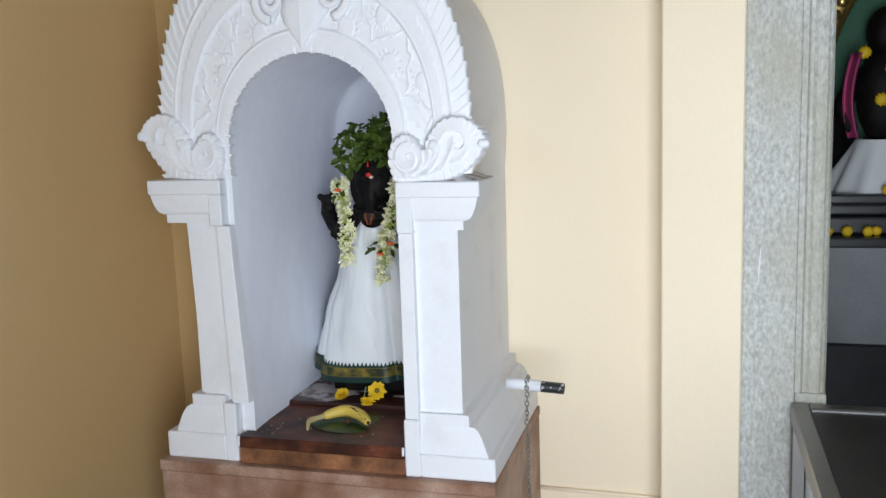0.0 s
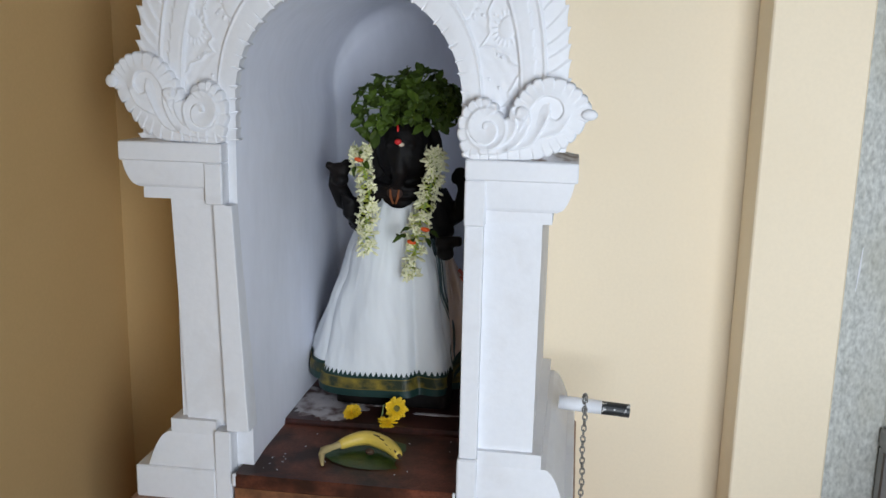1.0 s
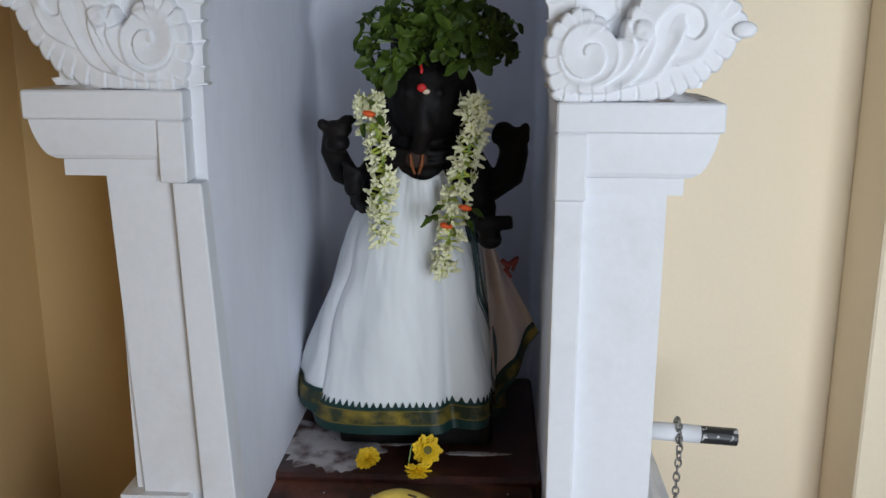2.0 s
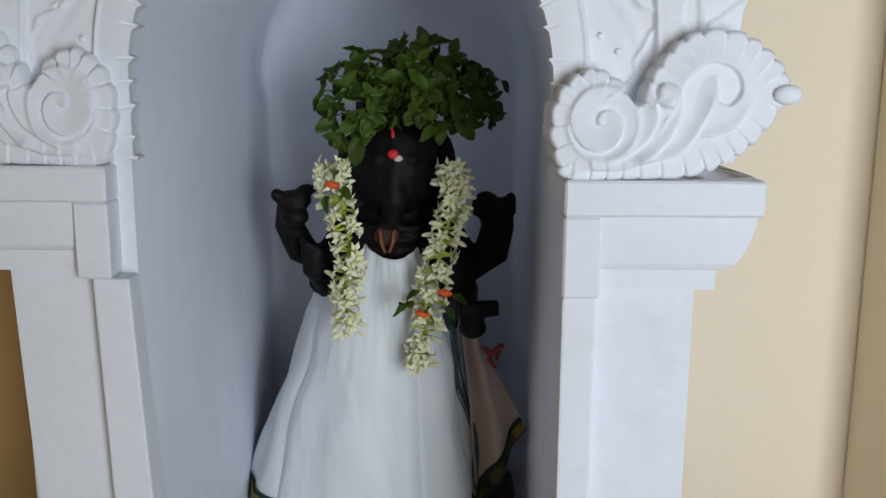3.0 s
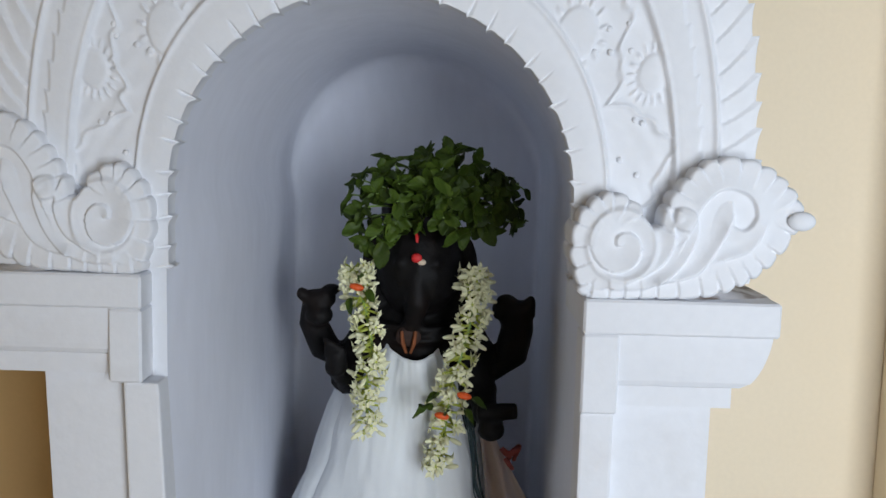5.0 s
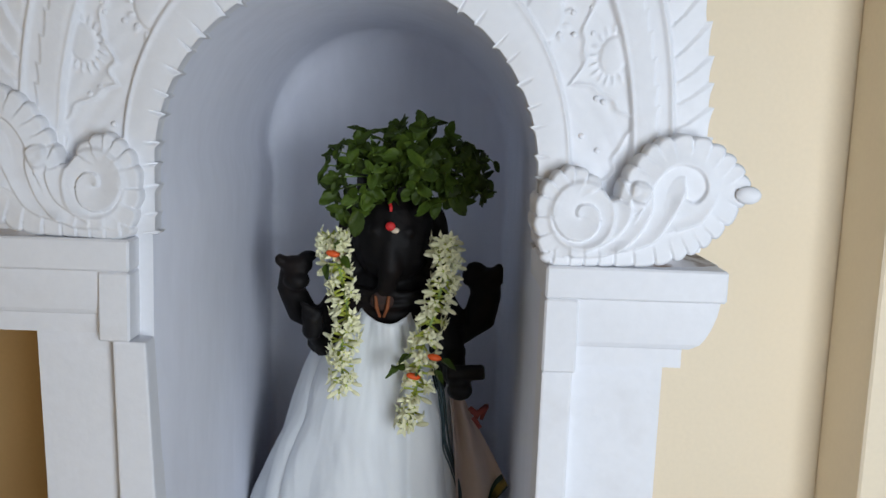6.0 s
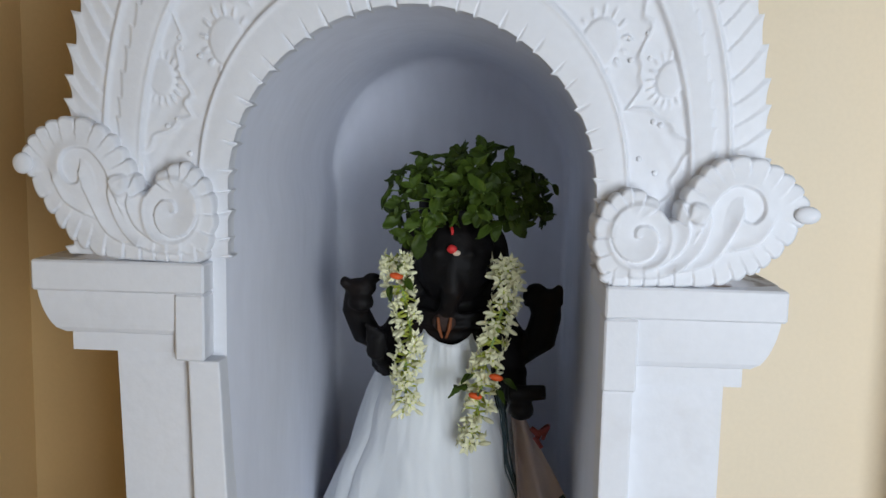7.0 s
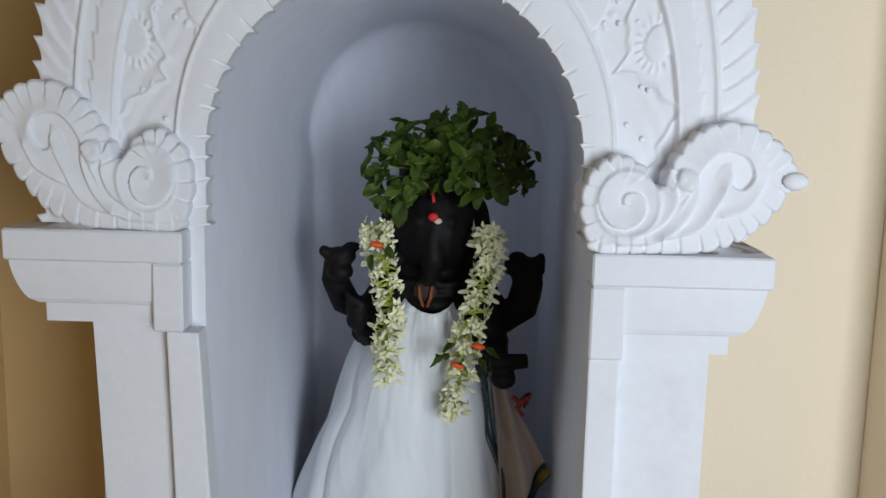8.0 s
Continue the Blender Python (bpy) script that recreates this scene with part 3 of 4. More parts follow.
    verts = [at(u, v, 0.008 - r) for (u, v), r in zip(pts.tolist(), relief.tolist())]
    me = bpy.data.meshes.new("bracket")
    me.from_pydata(verts, [], index[q4].tolist())
    bm = bmesh.new()
    bm.from_mesh(me)
    bpy.data.meshes.remove(me)
    rim_edges = [e for e in bm.edges if len(e.link_faces) == 1]
    made = bmesh.ops.extrude_edge_only(bm, edges=rim_edges)
    for v in made["geom"]:
        if isinstance(v, bmesh.types.BMVert):
            v.co.y = 0.066
    bmesh.ops.recalc_face_normals(bm, faces=bm.faces)
    b = part("bracket", bm, WHITE, shrine, "curling leaf bracket carved in white plaster", smooth=True)
    bm = bmesh.new()
    ball(at(0.219, 0.076, 0.001), (0.0145, 0.007, 0.0100) if side > 0 else (0.0120, 0.006, 0.0125), bm, u=16)
    part("bud", bm, WHITE, b, smooth=True)
    return b


for side in (-1, 1):
    bracket(side).location.y = 0.009 if side < 0 else 0.0

# The arch stands a little behind the brackets.
arch.location.y = 0.020

# ---- the stone figure ----
COTTON = material("white_cotton", (0.80, 0.82, 0.83), 0.85, spread=0.03, scale=8, fine=700, bump=0.25, bump_scale=600, depth=0.0006)
# COTTON again, darker and pinker: shade on the loose end put into its colour.
SHADECOTTON = material("shaded_cotton", (0.66, 0.55, 0.50), 0.85, spread=0.05, scale=8, fine=700, bump=0.25, bump_scale=600, depth=0.0006)
GREENSILK = material("dark_green_silk", (0.006, 0.034, 0.029), 0.5, spread=0.25, scale=30, fine=400, bump=0.2)
STRIPE = material("grey_green_thread", (0.07, 0.11, 0.12), 0.7, spread=0.3, scale=30, fine=300, bump=0.2)
GOLDTHREAD = material("gold_thread_band", (0.22, 0.16, 0.020), 0.45, spread=0.3, scale=25, fine=260, bump=0.5,
                      tint=(0.018, 0.028, 0.012), tint_scale=26, tint_range=(0.36, 0.60))
GOLDLINE = material("bright_gold_thread", (0.16, 0.13, 0.03), 0.4, metal=0.2, spread=0.2, fine=300)
VERMILION = material("vermilion_paste", (0.62, 0.02, 0.02), 0.6, spread=0.2)
SANDAL = material("orange_sandal_paste", (0.22, 0.062, 0.016), 0.7, spread=0.3, fine=120)
WHITEASH = material("pale_paste", (0.75, 0.6, 0.45), 0.8)
PETAL = material("jasmine_petal", (0.89, 0.87, 0.57), 0.6, spread=0.05, scale=40, fine=200, per_object=0.18, bump=0.1)
BUDGREEN = material("jasmine_stalk", (0.50, 0.55, 0.085), 0.55, spread=0.2, per_object=0.25)
LEAFGREEN = material("basil_leaf", (0.062, 0.105, 0.012), 0.5, spread=0.25, scale=40, fine=260, bump=0.35, bump_scale=160, per_object=0.55,
                     tint=(0.17, 0.235, 0.028), tint_scale=14, tint_range=(0.5, 0.72), spec=0.2)
STALK = material("pale_green_stalk", (0.22, 0.33, 0.08), 0.5, spread=0.15)
ORANGEPETAL = material("orange_petal", (0.75, 0.10, 0.012), 0.55, spread=0.2)
DARKPINK = material("faded_red_thread", (0.35, 0.07, 0.06), 0.7, spread=0.2)


def figure():
    """A seated stone figure with raised arms, as one plain mesh."""
    bm = bmesh.new()
    ball((0.030, 0.455, 1.30), (0.095, 0.075, 0.16), bm)
    ball((0.032, 0.435, 1.405), (0.088, 0.062, 0.075), bm)
    ball((0.030, 0.410, 1.525), (0.064, 0.062, 0.080), bm)
    ball((0.030, 0.425, 1.60), (0.060, 0.055, 0.060), bm)
    for s in (-1, 1):
        ball((0.030 + s * 0.062, 0.425, 1.510), (0.026, 0.016, 0.062), bm)
        ball((0.030 + s * 0.024, 0.358, 1.533), (0.011, 0.008, 0.008), bm)
    tube([(0.028, 0.366, 1.515), (0.030, 0.362, 1.475), (0.024, 0.372, 1.445), (0.012, 0.378, 1.425)], [0.018, 0.018, 0.014, 0.010], 10, bm)
    for z in (1.452, 1.436):
        tube([(0.030 + 0.078 * math.sin(a), 0.44 - 0.070 * math.cos(a), z - 0.018 * math.cos(a)) for a in np.linspace(-1.4, 1.4, 14)], 0.006, 6, bm)
    # Upper arms, bent up at the elbow, each with a carved emblem.
    tube([(-0.040, 0.44, 1.425), (-0.078, 0.435, 1.372), (-0.112, 0.425, 1.395), (-0.128, 0.42, 1.432), (-0.122, 0.415, 1.462)],
         [0.027, 0.026, 0.024, 0.022, 0.022], 10, bm)
    ball((-0.118, 0.405, 1.470), (0.027, 0.017, 0.015), bm)
    ball((-0.142, 0.40, 1.478), (0.008, 0.012, 0.010), bm)
    ball((-0.116, 0.40, 1.447), (0.021, 0.018, 0.016), bm)
    ball((-0.098, 0.40, 1.486), (0.015, 0.012, 0.008), bm)
    tube([(0.100, 0.44, 1.415), (0.142, 0.435, 1.362), (0.170, 0.425, 1.392), (0.178, 0.42, 1.43), (0.174, 0.415, 1.462)],
         [0.030, 0.029, 0.027, 0.025, 0.026], 10, bm)
    box(0.140, 0.203, 0.398, 0.43, 1.446, 1.474, 0.006, bm)
    ball((0.160, 0.41, 1.474), (0.015, 0.014, 0.010), bm)
    ball((0.196, 0.41, 1.470), (0.008, 0.012, 0.013), bm)
    # Lower arms: an open palm, and a hand that holds a sweet.
    tube([(-0.050, 0.43, 1.40), (-0.082, 0.40, 1.345), (-0.086, 0.372, 1.375), (-0.084, 0.366, 1.402)], [0.025, 0.023, 0.018, 0.014], 10, bm)
    for k in range(4):
        tube([(-0.098 + 0.008 * k, 0.364, 1.392), (-0.100 + 0.008 * k, 0.358, 1.422 - 0.004 * k)], [0.0055, 0.004], 6, bm)
    tube([(0.105, 0.43, 1.395), (0.128, 0.40, 1.335), (0.132, 0.355, 1.318), (0.150, 0.335, 1.320)], [0.026, 0.024, 0.020, 0.015], 10, bm)
    tube([(0.120, 0.335, 1.325), (0.176, 0.33, 1.330)], [0.013, 0.012], 10, bm)
    ball((0.140, 0.335, 1.300), (0.020, 0.018, 0.016), bm)
    # Base block.
    box(-0.125, 0.150, 0.385, 0.60, SILL_Z - 0.022, 1.00, 0.012, bm, 2)
    bm.transform(Matrix.Translation((0, -0.008, 0.028)))
    ob = part("stone_figure", bm, BLACKSTONE, smooth=True)
    rm = ob.modifiers.new("merge", "REMESH")
    rm.mode, rm.voxel_size, rm.use_smooth_shade = "VOXEL", 0.0045, True
    return tagged(ob, "oiled black stone figure seated in the recess", "statue")


figure()


def pad(name, cx, cz, y, w, h, mat, parent=None, n=14):
    bm = bmesh.new()
    ball((cx, y, cz), (w, 0.004, h), bm, u=n, v=7)
    return part(name, bm, mat, parent, smooth=True)


mark = thing("forehead_mark", "bright red vermilion dot with pale paste on the forehead", "forehead mark")
pad("vermilion_dot", 0.029, 1.570, 0.337, 0.0078, 0.0068, VERMILION, mark)
pad("paste_smear", 0.036, 1.564, 0.3385, 0.0065, 0.0045, WHITEASH, mark, 10)
mark2 = thing("chest_mark", "orange sandal paste mark on the dark chest", "paste mark")
BROWNPASTE = material("dried_brown_paste", (0.030, 0.012, 0.007), 0.75, spread=0.5, scale=60, fine=200, bump=0.4)
pad("paste_patch", 0.018, 1.453, 0.3585, 0.019, 0.015, BROWNPASTE, mark2)
for side in (-1, 1):
    part("stroke", tube([(0.019 + side * 0.010, 0.352, 1.462), (0.019 + side * 0.008, 0.350, 1.445), (0.019 + side * 0.003, 0.353, 1.430)],
                        [0.0022, 0.0030, 0.0020], 6), SANDAL, mark2)
mark3 = thing("hair_mark", "small red paste mark under the leaves", "paste mark")
part("stroke", tube([(0.027, 0.340, 1.606), (0.029, 0.336, 1.598), (0.029, 0.336, 1.592)], [0.0018, 0.0026, 0.0018], 6), VERMILION, mark3)

# ---- the cloth ----
WAIST_Z, HEM_Z = 1.432, 0.984


def cloth_at(phi, z, grow=0.0):
    """The skirt's surface: phi in degrees from the front, positive to +x."""
    t = min(max((WAIST_Z - z) / (WAIST_Z - HEM_Z), 0), 1)
    rx = (0.060 + 0.112 * t ** 0.75) * (1.12 if phi < 0 else 1.0) + grow
    ry = 0.112 + 0.006 * t + grow
    a = radians(phi)
    fold = 0.0
    for c, w, h in ((-58, 12, 0.008), (-30, 14, 0.004), (-8, 12, -0.003), (12, 7, 0.008), (25, 5, -0.013), (40, 9, 0.010), (62, 6, -0.010)):
        fold += h * math.exp(-((phi - c - 9 * (t - 0.5)) / w) ** 2) * min(1, 0.15 + 1.3 * t)
    fold += 0.0105 * noise.noise((phi * 0.034, z * 8, 2.0)) + 0.0024 * noise.noise((phi * 0.08 + z * 6, z * 14, 7.0)) + 0.0012 * noise.noise((phi * 0.2, z * 35 + phi * 0.1, 5.0))
    cx = 0.030 - 0.030 * t
    sag = 0.006 * math.sin(radians(phi * 2.2)) * t
    return Vector((cx + (rx + fold) * math.sin(a), 0.458 - (ry + fold) * math.cos(a), z + sag))


def cloth_rows(p0, p1, z0, z1, np_, nz, grow=0.0, wave=0.0):
    rows = []
    for i in range(nz + 1):
        f = i / nz
        row = []
        for k in range(np_ + 1):
            phi = p0 + (p1 - p0) * k / np_
            top = z0 + (-0.010 * math.cos(radians(phi * 3)) if z0 == WAIST_Z else 0)
            row.append(cloth_at(phi, top + (z1 - top) * f, grow))
        rows.append(row)
    return rows


def border(parent, p0, p1, foot, grow, step=2):
    """Green edging with a gold band and a row of dark points, on the hem."""
    n = int((p1 - p0) / step)
    part("green_border", rows_mesh(cloth_rows(p0, p1, foot + 0.040, foot - 0.010, n, 5, grow + 0.0012)), GREENSILK, parent, "dark green silk border", True)
    part("gold_band", rows_mesh(cloth_rows(p0, p1, foot + 0.034, foot + 0.009, n, 4, grow + 0.0022)), GOLDTHREAD, parent, "woven gold band", True)
    for dz in (0.0335, 0.0085):
        part("gold_line", rows_mesh(cloth_rows(p0, p1, foot + dz + 0.0012, foot + dz - 0.0012, n, 1, grow + 0.0030)), GOLDLINE, parent)
    bm = bmesh.new()
    phi = p0
    while phi < p1 - 2.5:
        a, b, c = (cloth_at(phi + d, z, grow + 0.002) for d, z in ((0.2, foot + 0.0385), (3.4, foot + 0.0385), (1.8, foot + 0.0500)))
        q = [cloth_at(phi + d, z, grow + 0.0005) for d, z in ((0.2, foot + 0.0385), (3.4, foot + 0.0385), (1.8, foot + 0.0500))]
        v = [bm.verts.new(p) for p in (a, b, c, *q)]
        bm.faces.new(v[:3])
        for i in range(3):
            bm.faces.new((v[i], v[(i + 1) % 3], v[3 + (i + 1) % 3], v[3 + i]))
        phi += 4.1
    part("pointed_edge", bm, GREENSILK, parent, "row of small dark green points")


def thicken(ob, d=0.0015):
    sol = ob.modifiers.new("thickness", "SOLIDIFY")
    sol.thickness, sol.offset = d, -1
    return ob


dress = thing("temple_dress", "white cotton cloth with green and gold border on the figure", "cloth")
thicken(part("skirt", rows_mesh(cloth_rows(-96, 96, WAIST_Z, HEM_Z, 150, 60)), COTTON, dress, smooth=True))
border(dress, -95, 95, HEM_Z, 0.0)


def under(phi, z, grow=0.0):
    p = cloth_at(phi, z, 0.012 + grow)
    t = (WAIST_Z - z) / (WAIST_Z - HEM_Z)
    return Vector((p.x - 0.020 * t, p.y + 0.035, p.z + 0.020 * t))


left_rows = [[under(-100 + 60 * k / 30, 1.36 + (HEM_Z - 1.36) * i / 24) for k in range(31)] for i in range(25)]
thicken(part("under_layer", rows_mesh(left_rows), COTTON, dress, smooth=True))
part("under_border", rows_mesh([[under(-100 + 60 * k / 30, z, 0.002) for k in range(31)] for z in (HEM_Z + 0.04, HEM_Z + 0.015, HEM_Z - 0.008)]),
     GREENSILK, dress, "dark green silk border", True)
part("under_gold", rows_mesh([[under(-100 + 60 * k / 30, z, 0.0035) for k in range(31)] for z in (HEM_Z + 0.033, HEM_Z + 0.010)]),
     GOLDTHREAD, dress, "woven gold band", True)


def drape(u, v, lift=0.0):
    """The loose end of the cloth that flares out at one side; u from its free edge, v down."""
    top, bot = Vector((0.118, 0.425, 1.350)), Vector((0.158, 0.405, 1.005))
    out = Vector((0.228, 0.425, 1.140))
    p = top + (bot - top) * v
    far = top + (out - top) * min(1, v * 1.05)
    q = p + (far - p) * u
    w = 0.010 * math.sin(9 * u + 4 * v) + 0.006 * noise.noise((u * 5, v * 5, 3))
    return q + Vector((0.3 * w, -w - lift, 0))


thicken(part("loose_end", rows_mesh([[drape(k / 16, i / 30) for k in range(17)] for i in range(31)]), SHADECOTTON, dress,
             "loose end of the white cloth in a darker, shaded tone", True))
part("loose_border", rows_mesh([[drape(k / 16, v, 0.003) for k in range(17)] for v in (0.87, 0.93, 1.0)]), GREENSILK, dress,
     "dark green silk border", True)
part("loose_gold", rows_mesh([[drape(k / 16, v, 0.0045) for k in range(17)] for v in (0.90, 0.96)]), GOLDTHREAD, dress, "woven gold band", True)

for shift, w in ((0.0, 0.0030), (5.0, 0.0016), (-4.0, 0.0010)):
    pts = []
    for i in range(40):
        f = i / 39
        z = 1.345 - 0.33 * f
        phi = 58 + 10 * math.sin(f * 2.4) + 7 * f * f + shift * (1 - 0.4 * f) + 2.5 * math.sin(f * 13)
        pts.append(cloth_at(phi, z, 0.003))
    part("edge_stripe", tube(pts, w, 6), STRIPE, dress, "grey-green thread stripe", True)
bm = tube([(0.160, 0.415, 1.272), (0.172, 0.41, 1.262), (0.186, 0.415, 1.274), (0.180, 0.42, 1.252)], [0.004, 0.008, 0.006, 0.003], 7)
tube([(0.166, 0.405, 1.26), (0.178, 0.40, 1.244)], [0.004, 0.003], 6, bm)
tagged(part("red_thread_tuft", bm, DARKPINK, smooth=True), "faded red thread tuft caught in the cloth", "thread tuft")


# ---- garlands and leaves ----


def mesh_of(bm, name, mats, smooth=True):
    me = bpy.data.meshes.new(name)
    bm.normal_update()
    bm.to_mesh(me)
    bm.free()
    for m in mats:
        me.materials.append(m)
    if smooth:
        for p in me.polygons:
            p.use_smooth = True
    return me


def blossom(seed):
    """A jasmine blossom that opens towards +z, with its stalk."""
    r = random.Random(seed)
    bm = bmesh.new()
    n = 5
    for k in range(n):
        a = 2 * math.pi * k / n + r.uniform(-0.2, 0.2)
        open_ = r.uniform(0.5, 1.0)
        c, s = math.cos(a), math.sin(a)

        def at(rad, side, z):
            return bm.verts.new((rad * open_ * c - side * s, rad * open_ * s + side * c, z))

        v0, v1, v2 = at(0.0012, 0, 0.006), at(0.0058, 0.0027, 0.0085), at(0.0058, -0.0027, 0.0085)
        v3, v4 = at(0.0062, 0, 0.0075), at(0.0120, 0, 0.0085 + r.uniform(-0.002, 0.003))
        for f in ((v0, v3, v1), (v0, v2, v3), (v1, v3, v4), (v3, v2, v4)):
            bm.faces.new(f)
    made = len(bm.faces)
    tube([(0, 0, -0.009), (0, 0.0003, 0), (0, 0, 0.0065)], [0.0010, 0.0014, 0.0017], 5, bm)
    bm.faces.ensure_lookup_table()
    for f in bm.faces[made:]:
        f.material_index = 1
    return mesh_of(bm, "blossom", [PETAL, BUDGREEN], False)


def bud_mesh():
    bm = bmesh.new()
    ball((0, 0, 0.009), (0.0028, 0.0028, 0.0076), bm, u=7, v=5)
    made = len(bm.faces)
    tube([(0, 0, -0.010), (0, 0, 0.004)], [0.0010, 0.0015], 5, bm)
    bm.faces.ensure_lookup_table()
    for f in bm.faces[made:]:
        f.material_index = 1
    return mesh_of(bm, "bud", [PETAL, BUDGREEN])


BLOSSOMS, BUD = [blossom(k) for k in range(5)], bud_mesh()


def small_leaf(length, width, cup, seed, serrate=True):
    """A soft ovate leaf from the stalk at the origin to its tip on +x; its face looks to +z."""
    r = random.Random(seed)
    rows, n = [], 9
    bend = r.uniform(-0.5, 0.25)
    for i in range(n):
        t = i / (n - 1)
        w = width / 2 * (math.sin(math.pi * min(1, 0.05 + t * 0.94)) ** 0.55) * (1.02 - 0.12 * t)
        if serrate and 0 < i < n - 1:
            w *= 1 + (0.045 if i % 2 else -0.03)
        x, zc = length * t, bend * length * t * t
        rows.append([(x, u * w, zc + cup * abs(u) * width + 0.003 * math.sin(6 * t + u * 3 + seed)) for u in (-1, -0.55, 0, 0.55, 1)])
    return mesh_of(rows_mesh(rows), "leaf", [LEAFGREEN])


LEAVES = [small_leaf(0.040, 0.026, 0.22, 1), small_leaf(0.036, 0.023, 0.14, 2), small_leaf(0.032, 0.019, 0.28, 3), small_leaf(0.046, 0.030, 0.10, 4)]


def aim(p, d, roll, scale=1.0, axis="Z"):
    q = Vector(d).to_track_quat(axis, "Y").to_matrix().to_4x4()
    return Matrix.Translation(p) @ q @ Matrix.Rotation(roll, 4, axis) @ Matrix.Diagonal((scale, scale, scale, 1))


def strand(points, count, seed, bits):
    r = random.Random(seed)
    g = thing("jasmine_garland", "string of white jasmine blossoms and buds hung over the figure", "garland", "jasmine strings")
    line = curve_points(points, 60)
    part("thread", tube(line, 0.0022, 6), STALK, g)
    for k in range(count):
        f = (k + r.random()) / count * 58.5
        i = int(f)
        p = line[i] + (line[i + 1] - line[i]) * (f - i)
        a = r.uniform(-1.9, 1.9)
        down = r.uniform(-0.65, 0.35)
        d = Vector((math.sin(a), -math.cos(a), down)).normalized()
        near = r.uniform(0.005, 0.0145)
        me = BUD if r.random() < 0.36 else r.choice(BLOSSOMS)
        put("bud" if me is BUD else "blossom", me, g, m=aim(p + d * near, d, r.uniform(0, 6.28), r.uniform(1.1, 1.45)))
    for kind, f, dx, dz in bits:
        p = line[int(f * 59)] + Vector((dx, -0.026, dz))
        if kind == "o":
            bm = bmesh.new()
            ball(p, (0.011, 0.006, 0.005), bm, Euler((0, 0.2, 0)).to_quaternion(), u=9, v=6)
            part("orange_petal", bm, ORANGEPETAL, g, "orange petal", True)
        else:
            d = Vector((dx * 40, -0.6, dz * 30 - 0.2)).normalized()
            put("leaf", LEAVES[2], g, "small green leaf", aim(p, d, r.uniform(0, 6.28), 0.75, "X"))
    return g


strand([(-0.052, 0.350, 1.556), (-0.058, 0.335, 1.540), (-0.041, 0.322, 1.500), (-0.030, 0.318, 1.440), (-0.037, 0.318, 1.385), (-0.033, 0.318, 1.325)],
       140, 5, [("o", 0.27, 0.004, 0), ("l", 0.24, 0.006, 0.01), ("l", 0.30, 0.012, 0), ("l", 0.30, -0.004, -0.01)])
strand([(0.112, 0.352, 1.552), (0.113, 0.335, 1.528), (0.108, 0.325, 1.490), (0.096, 0.318, 1.440), (0.082, 0.316, 1.390), (0.075, 0.316, 1.335), (0.066, 0.316, 1.272)],
       165, 6, [("o", 0.70, 0.020, 0.006), ("o", 0.80, -0.006, 0.01), ("l", 0.72, -0.022, 0), ("l", 0.70, -0.015, 0.006), ("l", 0.74, -0.03, -0.004),
                ("l", 0.72, 0.02, -0.01), ("l", 0.76, 0.0, 0.004), ("l", 0.70, 0.030, 0)])


def leaf_pose(p, d, up, s):
    x = Vector(d).normalized()
    y = Vector(up).cross(x).normalized()
    z = x.cross(y)
    return Matrix(((x.x * s, y.x * s, z.x * s, p[0]), (x.y * s, y.y * s, z.y * s, p[1]), (x.z * s, y.z * s, z.z * s, p[2]), (0, 0, 0, 1)))


